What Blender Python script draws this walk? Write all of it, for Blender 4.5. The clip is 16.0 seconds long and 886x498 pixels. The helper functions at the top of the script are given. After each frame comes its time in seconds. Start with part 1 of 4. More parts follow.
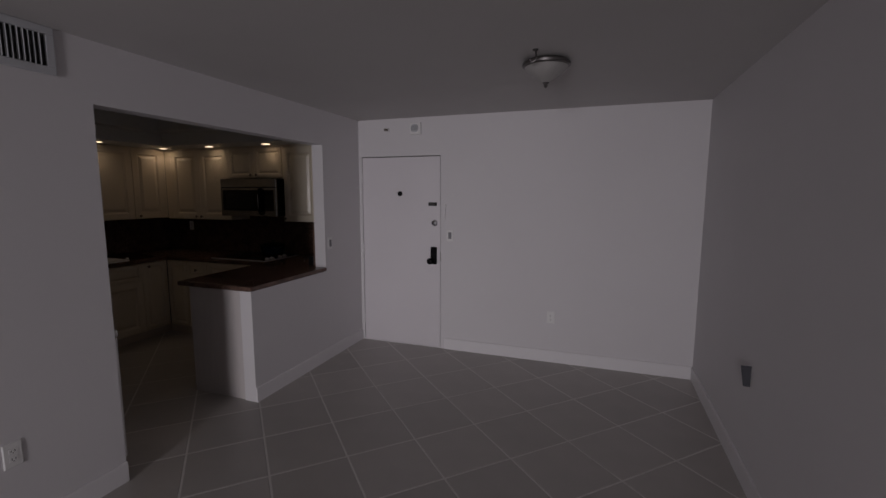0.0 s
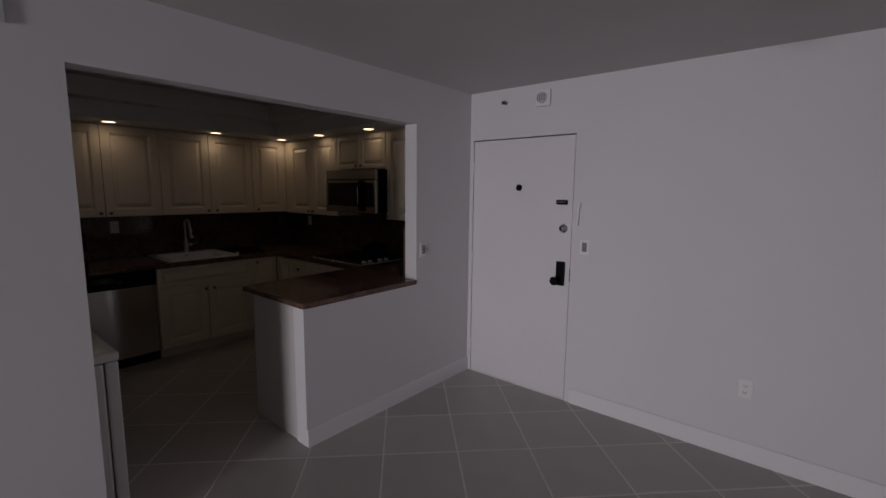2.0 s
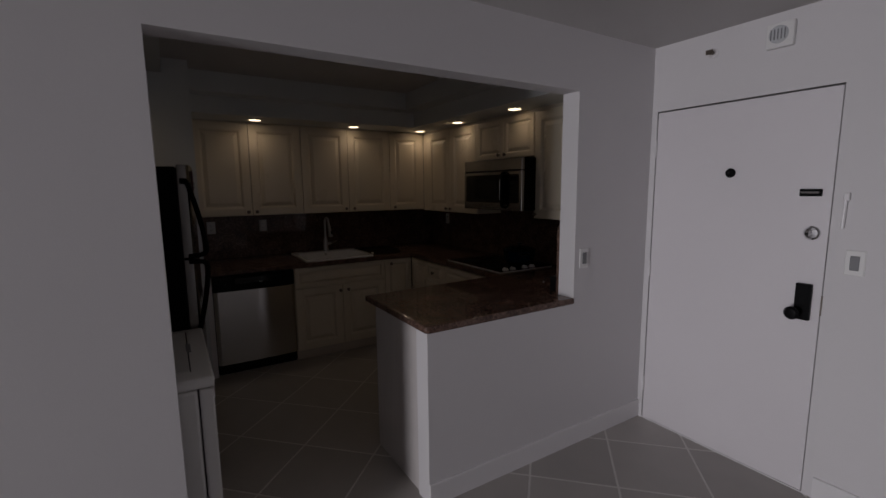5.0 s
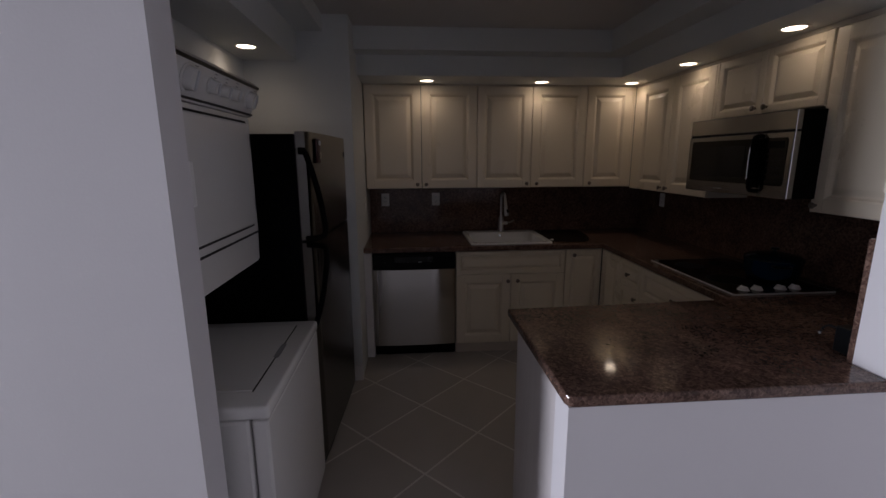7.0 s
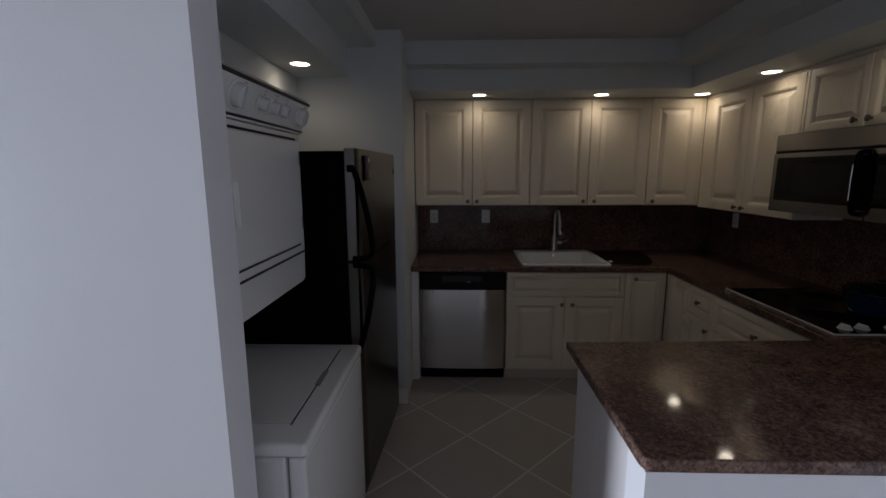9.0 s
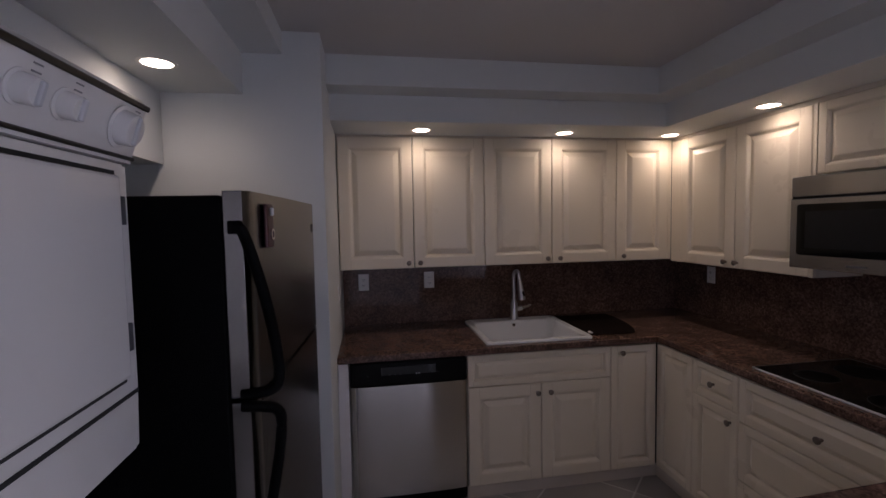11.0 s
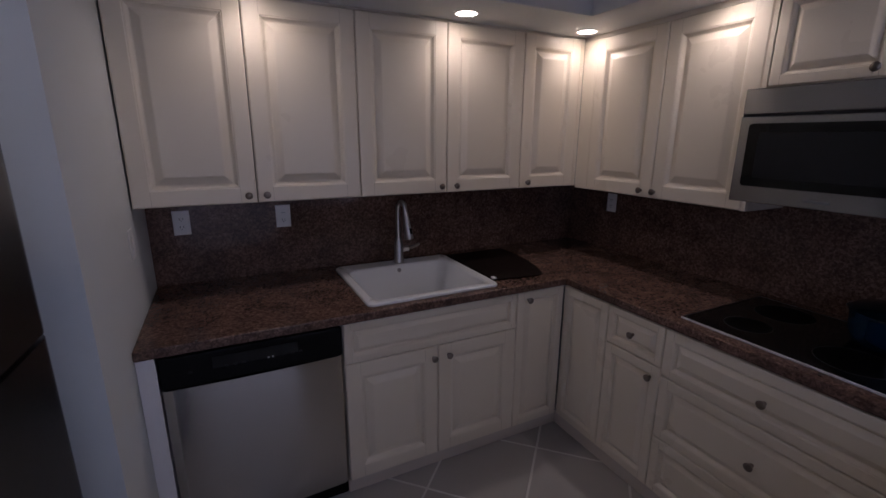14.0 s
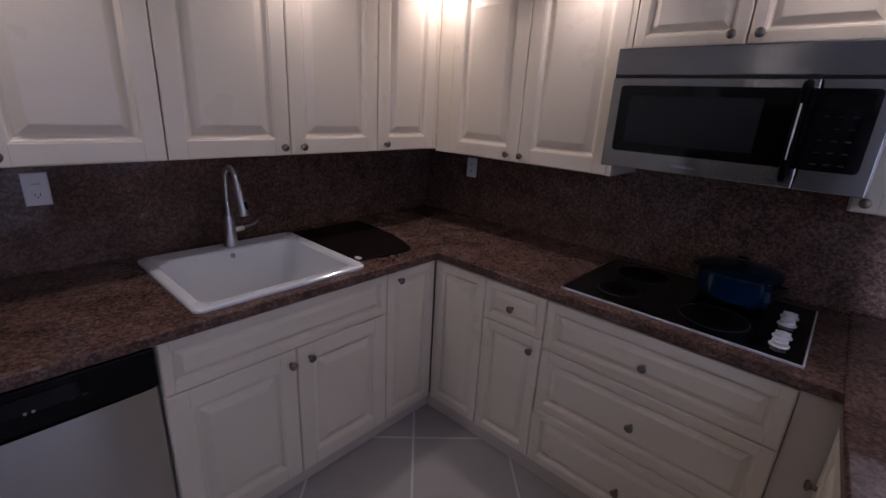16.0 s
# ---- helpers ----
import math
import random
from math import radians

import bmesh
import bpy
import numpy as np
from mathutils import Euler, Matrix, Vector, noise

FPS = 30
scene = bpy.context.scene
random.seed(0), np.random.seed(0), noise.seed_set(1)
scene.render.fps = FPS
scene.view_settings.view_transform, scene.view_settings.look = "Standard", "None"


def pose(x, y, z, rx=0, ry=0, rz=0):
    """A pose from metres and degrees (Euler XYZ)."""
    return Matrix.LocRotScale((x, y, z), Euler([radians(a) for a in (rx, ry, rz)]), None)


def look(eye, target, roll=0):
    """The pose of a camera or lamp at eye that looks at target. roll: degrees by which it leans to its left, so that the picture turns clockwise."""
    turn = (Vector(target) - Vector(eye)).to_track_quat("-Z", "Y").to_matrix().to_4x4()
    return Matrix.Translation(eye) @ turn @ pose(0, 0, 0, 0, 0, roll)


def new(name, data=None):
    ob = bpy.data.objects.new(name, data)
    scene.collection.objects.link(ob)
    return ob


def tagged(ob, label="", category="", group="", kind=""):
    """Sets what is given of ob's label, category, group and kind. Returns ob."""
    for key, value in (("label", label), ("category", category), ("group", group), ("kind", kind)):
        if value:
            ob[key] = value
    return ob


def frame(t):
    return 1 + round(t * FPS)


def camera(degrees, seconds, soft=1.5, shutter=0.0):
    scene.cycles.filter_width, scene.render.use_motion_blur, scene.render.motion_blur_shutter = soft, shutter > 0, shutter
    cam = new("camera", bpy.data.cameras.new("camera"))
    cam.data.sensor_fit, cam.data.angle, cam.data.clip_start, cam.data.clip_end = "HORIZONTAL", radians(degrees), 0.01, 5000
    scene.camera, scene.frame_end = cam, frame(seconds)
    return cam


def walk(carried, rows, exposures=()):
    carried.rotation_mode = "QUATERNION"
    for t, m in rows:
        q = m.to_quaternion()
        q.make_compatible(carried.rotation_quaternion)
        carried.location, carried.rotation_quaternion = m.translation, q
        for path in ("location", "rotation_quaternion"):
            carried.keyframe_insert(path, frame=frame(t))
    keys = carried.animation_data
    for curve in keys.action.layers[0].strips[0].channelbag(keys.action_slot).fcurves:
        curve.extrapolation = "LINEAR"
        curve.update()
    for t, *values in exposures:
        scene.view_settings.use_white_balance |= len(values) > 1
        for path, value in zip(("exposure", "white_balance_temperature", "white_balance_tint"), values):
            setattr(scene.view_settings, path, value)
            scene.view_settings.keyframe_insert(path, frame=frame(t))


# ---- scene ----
cam = camera(90.2, 16.0)
EXPOSURES = [(0.0, -1.53, 7000, 19), (1.0, -1.55, 7000, 19), (1.5, -1.47, 6950, 19), (2.0, -1.29, 6900, 19), (4.0, -1.28, 6900, 18), (6.5, -0.52, 6500, 12), (7.0, -0.17, 6250, 18), (8.0, -0.05, 6000, 20), (8.5, -0.03, 5950, 17), (9.0, 0.2, 5850, 9), (11.5, 1.30, 5780, 25), (12.3, 1.36, 5660, 25), (13.0, 1.26, 5420, 25), (14.5, 1.22, 5230, 24), (15.0, 1.30, 5190, 25), (15.5, 1.66, 5180, 26), (16.0, 1.78, 5140, 26)]
PATH = [
    (0, (2.525, 0.412, 1.657), (1.86, 2.282, 1.409), 0.1),
    (0.5, (2.521, 0.748, 1.652), (1.642, 2.526, 1.401), -0.3),
    (1, (2.435, 1.058, 1.616), (1.464, 2.787, 1.359), -0.2),
    (1.5, (2.316, 1.344, 1.626), (1.279, 3.035, 1.363), 0.1),
    (2, (2.331, 1.611, 1.629), (1.058, 3.13, 1.366), 0.6),
    (2.5, (2.325, 1.75, 1.616), (0.931, 3.158, 1.349), 0.7),
    (3, (2.318, 1.773, 1.616), (0.883, 3.139, 1.338), 1.0),
    (3.5, (2.326, 1.789, 1.609), (0.832, 3.088, 1.325), 0.8),
    (4, (2.227, 1.837, 1.581), (0.632, 3.01, 1.298), 0.1),
    (4.2, (2.146, 1.874, 1.565), (0.545, 3.041, 1.293), 0.0),
    (6.3, (1.177, 2.436, 1.648), (-0.716, 2.996, 1.332), -2.0),
    (6.5, (1.127, 2.486, 1.628), (-0.791, 2.956, 1.31), -2.0),
    (7, (1.122, 2.625, 1.605), (-0.832, 2.775, 1.202), -0.3),
    (7.5, (1.148, 2.713, 1.587), (-0.762, 2.756, 0.995), -0.3),
    (8, (1.125, 2.728, 1.588), (-0.778, 2.753, 0.972), -0.5),
    (8.5, (1.073, 2.713, 1.611), (-0.876, 2.676, 1.165), -0.6),
    (9, (0.983, 2.608, 1.621), (-0.987, 2.549, 1.28), -0.2),
    (9.2, (0.906, 2.54, 1.627), (-1.077, 2.507, 1.37), -0.3),
    (11.3, (0.015, 2.458, 1.648), (-1.937, 2.865, 1.494), -1.1),
    (11.5, (-0.072, 2.46, 1.655), (-2.005, 2.937, 1.466), -0.8),
    (12, (-0.288, 2.513, 1.626), (-2.179, 3.114, 1.373), -0.7),
    (12.5, (-0.472, 2.603, 1.631), (-2.314, 3.316, 1.314), -0.4),
    (13, (-0.563, 2.616, 1.629), (-2.356, 3.405, 1.229), -0.1),
    (13.5, (-0.576, 2.605, 1.637), (-2.338, 3.438, 1.191), 0.1),
    (14, (-0.577, 2.602, 1.638), (-2.312, 3.469, 1.148), 0.3),
    (14.5, (-0.618, 2.57, 1.627), (-2.302, 3.519, 1.114), 0.8),
    (15, (-0.682, 2.534, 1.603), (-2.291, 3.588, 1.056), 1.7),
    (15.5, (-0.798, 2.624, 1.59), (-2.254, 3.862, 1.0), 2.2),
    (16, (-0.925, 2.699, 1.59), (-2.189, 4.12, 0.971), 3.2),
]
walk(cam, [(t, look(eye, target, roll)) for t, eye, target, roll in PATH], EXPOSURES)

# ---- light ----
world = bpy.data.worlds.new("world")
scene.world = world
world.use_nodes = True
wt = world.node_tree
sky = wt.nodes.new("ShaderNodeTexSky")
sky.sky_type, sky.sun_disc = "NISHITA", False
sky.sun_elevation, sky.sun_rotation = radians(40), radians(60)
wt.links.new(sky.outputs[0], wt.nodes["Background"].inputs[0])
wt.nodes["Background"].inputs[1].default_value = 0.08

SOUTH = -7.0            # wall with the sliding glass doors, behind the walk
EAST = 3.365            # living room's long wall
DOORWALL = 4.75         # wall with the entrance door
CEIL = 2.442            # living room ceiling
KCEIL = 2.495           # kitchen ceiling
SINKWALL = -3.06
COOKWALL = 4.90
ALCOVE = 1.30           # wall behind laundry and fridge
LEDGE = 1.60            # face of the bulkhead above laundry and fridge
JAMB_L, JAMB_R = 2.045, 4.072
HEAD = 2.119
THICK = 0.12

window_light = bpy.data.lights.new("window_daylight", "AREA")
window_light.shape, window_light.size, window_light.size_y = "RECTANGLE", 1.2, 1.9
window_light.energy, window_light.color = 94, (0.88, 0.92, 1.0)
window_light.spread = radians(62)
wl = new("window_daylight", window_light)
wl.matrix_world = look((2.05, SOUTH - 0.02, 1.1), (0.8, DOORWALL, 0.6))

SOFFIT = 2.204          # underside of the kitchen soffits
LAMPS = [(-2.545, 2.785, SOFFIT), (-2.570, 3.715, SOFFIT), (-2.585, 4.480, SOFFIT), (-1.830, 4.475, SOFFIT), (-1.010, 4.470, SOFFIT), (-1.57, 1.745, 2.217)]
for lx, ly, lz in LAMPS:
    d = bpy.data.lights.new("downlight_bulb", "SPOT")
    d.energy, d.color = 1.15 if lx < -1.5 else 0.40, (1.0, 0.81, 0.61)
    d.spot_size, d.spot_blend, d.shadow_soft_size = radians(158), 0.8, 0.035
    o = new("downlight_bulb", d)
    o.matrix_world = look((lx, ly, lz - 0.012), (lx, ly, 0))


# ---- materials ----
def mat(name, color, rough=0.5, metal=0.0, color2=None, scale=8.0, detail=4.0, bump=0.0, bump_scale=60.0, stretch=(1, 1, 1), rough_var=0.08, coat=0.0, vary=0.0, spec=0.5, aniso=0.0):
    m = bpy.data.materials.new(name)
    m.use_nodes = True
    t = m.node_tree
    n, l = t.nodes, t.links
    b = n["Principled BSDF"]
    b.inputs["Metallic"].default_value = metal
    b.inputs["Anisotropic"].default_value = aniso
    if aniso:
        tg = n.new("ShaderNodeTangent")
        tg.direction_type, tg.axis = "RADIAL", "Z"
        l.new(tg.outputs[0], b.inputs["Tangent"])
        b.inputs["Anisotropic Rotation"].default_value = 0.25
    b.inputs["Coat Weight"].default_value = coat
    b.inputs["Specular IOR Level"].default_value = spec
    tc = n.new("ShaderNodeTexCoord")
    mp = n.new("ShaderNodeMapping")
    mp.inputs["Scale"].default_value = stretch
    l.new(tc.outputs["Object"], mp.inputs["Vector"])
    no = n.new("ShaderNodeTexNoise")
    no.inputs["Scale"].default_value, no.inputs["Detail"].default_value = scale, detail
    l.new(mp.outputs[0], no.inputs["Vector"])
    mix = n.new("ShaderNodeMix")
    mix.data_type = "RGBA"
    c2 = color2 or tuple(c * 0.86 for c in color)
    mix.inputs["A"].default_value, mix.inputs["B"].default_value = (*color, 1), (*c2, 1)
    l.new(no.outputs["Fac"], mix.inputs["Factor"])
    out = mix.outputs["Result"]
    if vary:
        info = n.new("ShaderNodeObjectInfo")
        mr = n.new("ShaderNodeMapRange")
        mr.inputs["To Min"].default_value, mr.inputs["To Max"].default_value = 1 - vary, 1 + vary
        l.new(info.outputs["Random"], mr.inputs["Value"])
        hsv = n.new("ShaderNodeHueSaturation")
        l.new(mr.outputs[0], hsv.inputs["Value"])
        l.new(out, hsv.inputs["Color"])
        out = hsv.outputs[0]
    l.new(out, b.inputs["Base Color"])
    rr = n.new("ShaderNodeMapRange")
    rr.inputs["To Min"].default_value, rr.inputs["To Max"].default_value = max(0.02, rough - rough_var), min(1, rough + rough_var)
    l.new(no.outputs["Fac"], rr.inputs["Value"])
    l.new(rr.outputs[0], b.inputs["Roughness"])
    if bump:
        nb = n.new("ShaderNodeTexNoise")
        nb.inputs["Scale"].default_value, nb.inputs["Detail"].default_value = bump_scale, 3
        l.new(mp.outputs[0], nb.inputs["Vector"])
        bp = n.new("ShaderNodeBump")
        bp.inputs["Strength"].default_value, bp.inputs["Distance"].default_value = bump, 0.01
        l.new(nb.outputs["Fac"], bp.inputs["Height"])
        l.new(bp.outputs[0], b.inputs["Normal"])
    return m


def granite(name):
    m = bpy.data.materials.new(name)
    m.use_nodes = True
    t = m.node_tree
    n, l = t.nodes, t.links
    b = n["Principled BSDF"]
    tc = n.new("ShaderNodeTexCoord")
    warp = n.new("ShaderNodeTexNoise")
    warp.inputs["Scale"].default_value = 40
    l.new(tc.outputs["Object"], warp.inputs["Vector"])
    add = n.new("ShaderNodeMix")
    add.data_type = "VECTOR"
    add.inputs["Factor"].default_value = 0.006
    l.new(tc.outputs["Object"], add.inputs["A"])
    l.new(warp.outputs["Color"], add.inputs["B"])
    v = n.new("ShaderNodeTexVoronoi")
    v.inputs["Scale"].default_value = 150
    l.new(add.outputs["Result"], v.inputs["Vector"])
    ramp = n.new("ShaderNodeValToRGB")
    e = ramp.color_ramp.elements
    e[0].position, e[0].color = 0.0, (0.036, 0.022, 0.018, 1)
    e[1].position, e[1].color = 1.0, (0.235, 0.155, 0.120, 1)
    for p, c in ((0.22, (0.040, 0.024, 0.019, 1)), (0.34, (0.046, 0.028, 0.022, 1)), (0.44, (0.098, 0.060, 0.047, 1)), (0.58, (0.112, 0.070, 0.056, 1)), (0.74, (0.165, 0.104, 0.080, 1))):
        k = e.new(p)
        k.color = c
    sep = n.new("ShaderNodeSeparateColor")
    l.new(v.outputs["Color"], sep.inputs[0])
    v2 = n.new("ShaderNodeTexVoronoi")
    v2.inputs["Scale"].default_value = 88
    l.new(add.outputs["Result"], v2.inputs["Vector"])
    sep2 = n.new("ShaderNodeSeparateColor")
    l.new(v2.outputs["Color"], sep2.inputs[0])
    both = n.new("ShaderNodeMix")
    both.inputs["Factor"].default_value = 0.5
    l.new(sep.outputs[0], both.inputs["A"])
    l.new(sep2.outputs[1], both.inputs["B"])
    l.new(both.outputs["Result"], ramp.inputs[0])
    big = n.new("ShaderNodeTexNoise")
    big.inputs["Scale"].default_value = 9
    l.new(tc.outputs["Object"], big.inputs["Vector"])
    mr = n.new("ShaderNodeMapRange")
    mr.inputs["From Min"].default_value, mr.inputs["From Max"].default_value = 0.3, 0.7
    mr.inputs["To Min"].default_value, mr.inputs["To Max"].default_value = 0.82, 1.38
    l.new(big.outputs["Fac"], mr.inputs["Value"])
    hsv = n.new("ShaderNodeHueSaturation")
    soft = n.new("ShaderNodeMix")
    soft.data_type = "RGBA"
    soft.inputs["Factor"].default_value = 0.34
    soft.inputs["B"].default_value = (0.122, 0.069, 0.052, 1)
    l.new(ramp.outputs[0], soft.inputs["A"])
    l.new(soft.outputs["Result"], hsv.inputs["Color"])
    l.new(mr.outputs[0], hsv.inputs["Value"])
    l.new(hsv.outputs[0], b.inputs["Base Color"])
    b.inputs["Roughness"].default_value = 0.07
    b.inputs["Specular IOR Level"].default_value = 0.26
    return m


def emitter(name, color, strength):
    m = bpy.data.materials.new(name)
    m.use_nodes = True
    b = m.node_tree.nodes["Principled BSDF"]
    b.inputs["Base Color"].default_value = (0.8, 0.8, 0.8, 1)
    b.inputs["Emission Color"].default_value = (*color, 1)
    b.inputs["Emission Strength"].default_value = strength
    return m


def glassy(name, color, rough=0.03):
    m = bpy.data.materials.new(name)
    m.use_nodes = True
    b = m.node_tree.nodes["Principled BSDF"]
    b.inputs["Base Color"].default_value = (*color, 1)
    b.inputs["Roughness"].default_value = rough
    b.inputs["Transmission Weight"].default_value = 1.0
    return m


WALL = mat("wall_paint", (0.70, 0.68, 0.69), 0.7, color2=(0.66, 0.64, 0.65), scale=1.3, bump=0.035, bump_scale=120)
KITCHENWALL = mat("kitchen_wall_paint", (0.665, 0.685, 0.685), 0.65, color2=(0.625, 0.643, 0.645), scale=1.3, bump=0.035, bump_scale=120)
CEILING = mat("ceiling_paint", (0.58, 0.562, 0.553), 0.85, color2=(0.535, 0.518, 0.51), scale=1.7, bump=0.15, bump_scale=120)
TRIM = mat("trim_paint", (0.78, 0.76, 0.77), 0.4, scale=3, color2=(0.74, 0.72, 0.73))
# warm grey, a step darker than the wall colour
ENDPANEL = mat("end_panel_warm_grey", (0.60, 0.56, 0.545), 0.5, scale=9, stretch=(6, 6, 0.5), color2=(0.53, 0.49, 0.48), bump=0.06, bump_scale=60)
DOORPAINT = mat("door_paint", (0.74, 0.71, 0.73), 0.42, scale=2, color2=(0.70, 0.67, 0.69), bump=0.04, bump_scale=90)
CREAM = mat("cream_foil", (0.785, 0.70, 0.565), 0.30, scale=3, color2=(0.755, 0.67, 0.535), bump=0.02, bump_scale=150)
JOINTLINE = mat("frame_joint_line", (0.52, 0.44, 0.33), 0.6)
KICK = mat("kick_board", (0.66, 0.58, 0.50), 0.5, scale=5, color2=(0.57, 0.50, 0.43))
CREAM_IN = mat("cabinet_carcass", (0.71, 0.64, 0.535), 0.5, scale=4)
GRANITE = granite("brown_granite")
TILE = mat("taupe_ceramic_tile", (0.45, 0.422, 0.397), 0.36, color2=(0.38, 0.355, 0.334), scale=5, detail=8, bump=0.05, bump_scale=45, vary=0.06)
GROUT = mat("grout", (0.72, 0.70, 0.67), 0.9, color2=(0.61, 0.59, 0.56), scale=12, bump=0.2, bump_scale=200)
STEEL = mat("brushed_steel", (0.58, 0.57, 0.56), 0.32, 1.0, scale=30, stretch=(60, 60, 1), color2=(0.50, 0.49, 0.485), rough_var=0.05)
FRIDGE_STEEL = mat("dark_brushed_steel", (0.15, 0.152, 0.156), 0.27, 1.0, scale=6, stretch=(1, 1, 300), color2=(0.146, 0.148, 0.152), rough_var=0.003, aniso=0.92)
STEEL_H = mat("brushed_steel_across", (0.56, 0.545, 0.53), 0.17, 1.0, scale=6, stretch=(1, 1, 300), color2=(0.53, 0.516, 0.502), rough_var=0.004, aniso=0.92)
MW_STEEL = mat("dark_stainless", (0.35, 0.343, 0.336), 0.22, 1.0, scale=6, stretch=(1, 1, 300), color2=(0.31, 0.304, 0.298), rough_var=0.015, aniso=0.85)
CHROME = mat("chrome", (0.75, 0.75, 0.76), 0.12, 1.0, rough_var=0.03)
NICKEL = mat("antique_nickel", (0.30, 0.26, 0.22), 0.32, 1.0, color2=(0.17, 0.14, 0.12), scale=90)
BLACK = mat("black_plastic", (0.006, 0.006, 0.0065), 0.35, scale=20, color2=(0.004, 0.004, 0.0045), spec=0.10)
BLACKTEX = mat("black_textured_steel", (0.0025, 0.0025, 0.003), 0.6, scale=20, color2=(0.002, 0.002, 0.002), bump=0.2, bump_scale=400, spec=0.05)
BLACKGLASS = mat("black_glass", (0.004, 0.004, 0.0045), 0.07, scale=5, rough_var=0.02, spec=0.3)
GREYGLASS = mat("screened_glass", (0.017, 0.017, 0.019), 0.2, scale=300, rough_var=0.03, spec=0.3)
WHITE = mat("white_plastic", (0.78, 0.77, 0.76), 0.35, scale=6, color2=(0.74, 0.73, 0.72))
ENAMEL = mat("white_enamel", (0.70, 0.685, 0.66), 0.22, scale=4, color2=(0.68, 0.67, 0.66))
PORCELAIN = mat("sink_porcelain", (0.84, 0.85, 0.87), 0.10, scale=3, color2=(0.80, 0.81, 0.83), rough_var=0.03, coat=0.3)
GREYMARK = mat("grey_print", (0.22, 0.22, 0.23), 0.6)
# on the cooktop rim, dark and bright copies paint in where light catches
RIM = mat("satin_rim", (0.10, 0.10, 0.10), 0.4, 1.0)
RIM_LIT = mat("rim_lit_side", (0.85, 0.85, 0.86), 0.45, 0.4)
RING = mat("burner_ring", (0.055, 0.055, 0.057), 0.9, spec=0.1)
BURNER = mat("burner_black", (0.0025, 0.0025, 0.0027), 0.5, spec=0.08)
KEYMARK = mat("keypad_print", (0.007, 0.007, 0.0075), 0.5)
LIGHTMARK = mat("light_print", (0.55, 0.56, 0.58), 0.5)
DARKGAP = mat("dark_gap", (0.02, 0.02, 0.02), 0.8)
SLATE = mat("dull_slate", (0.055, 0.055, 0.066), 0.6)
# pot's blue darkened for the lid, painting in its dark reflection
LIDBLUE = mat("shaded_blue_enamel", (0.002, 0.010, 0.022), 0.14, scale=6, rough_var=0.03)
BLUE = mat("blue_enamel", (0.004, 0.028, 0.070), 0.16, scale=6, color2=(0.003, 0.021, 0.050), rough_var=0.03, coat=0.4)
DARKRED = mat("magnet_red", (0.05, 0.009, 0.013), 0.4)
BROWNMAT = mat("dark_brown_mat", (0.010, 0.006, 0.005), 0.7, scale=40, bump=0.15, bump_scale=300, spec=0.06)
BRONZE = mat("lamp_metal", (0.16, 0.15, 0.145), 0.4, 0.8, scale=10)
FROST = mat("frosted_glass", (0.40, 0.385, 0.37), 0.45, scale=7, color2=(0.30, 0.29, 0.28))
BULB = emitter("downlight_lens", (1.0, 0.80, 0.55), 9.0)
GLASS = glassy("window_glass", (0.95, 0.98, 0.97))


# ---- mesh helpers ----
def bx(x0, x1, y0, y1, z0, z1, bev=0.0, seg=1, bm=None):
    b = bm or bmesh.new()
    r = bmesh.ops.create_cube(b, size=1.0)
    vs = r["verts"]
    for v in vs:
        v.co = Vector((x0 + (v.co.x + 0.5) * (x1 - x0), y0 + (v.co.y + 0.5) * (y1 - y0), z0 + (v.co.z + 0.5) * (z1 - z0)))
    if bev:
        es = {e for v in vs for e in v.link_edges}
        bmesh.ops.bevel(b, geom=list(es), offset=bev, segments=seg, profile=0.5, affect="EDGES")
    return b


def lathe(profile, seg=24, cap=True):
    b = bmesh.new()
    rings = []
    for r, z in profile:
        if r < 1e-5:
            rings.append([b.verts.new((0, 0, z))])
        else:
            rings.append([b.verts.new((r * math.cos(2 * math.pi * k / seg), r * math.sin(2 * math.pi * k / seg), z)) for k in range(seg)])
    for a, c in zip(rings, rings[1:]):
        for k in range(seg):
            k2 = (k + 1) % seg
            if len(a) == 1 and len(c) == 1:
                continue
            if len(a) == 1:
                b.faces.new((a[0], c[k], c[k2]))
            elif len(c) == 1:
                b.faces.new((a[k], a[k2], c[0]))
            else:
                b.faces.new((a[k], a[k2], c[k2], c[k]))
    if cap:
        for ring in (rings[0], rings[-1]):
            if len(ring) > 2:
                b.faces.new(ring)
    return b


def tube(points, r, seg=10, flat=1.0):
    """A round bar along the points; flat squeezes it sideways. r may be a list."""
    b = bmesh.new()
    pts = [Vector(p) for p in points]
    rings = []
    ref = Vector((0.13, 0.21, 0.97))
    for i, p in enumerate(pts):
        d = (pts[min(i + 1, len(pts) - 1)] - pts[max(i - 1, 0)]).normalized()
        s = d.cross(ref)
        if s.length < 0.15:
            s = d.cross(Vector((1, 0, 0)))
        s.normalize()
        u = s.cross(d)
        rr = r[i] if isinstance(r, (list, tuple)) else r
        rings.append([b.verts.new(p + s * rr * math.cos(2 * math.pi * k / seg) * flat + u * rr * math.sin(2 * math.pi * k / seg)) for k in range(seg)])
    for a, c in zip(rings, rings[1:]):
        for k in range(seg):
            b.faces.new((a[k], a[(k + 1) % seg], c[(k + 1) % seg], c[k]))
    b.faces.new(rings[0])
    b.faces.new(rings[-1])
    return b


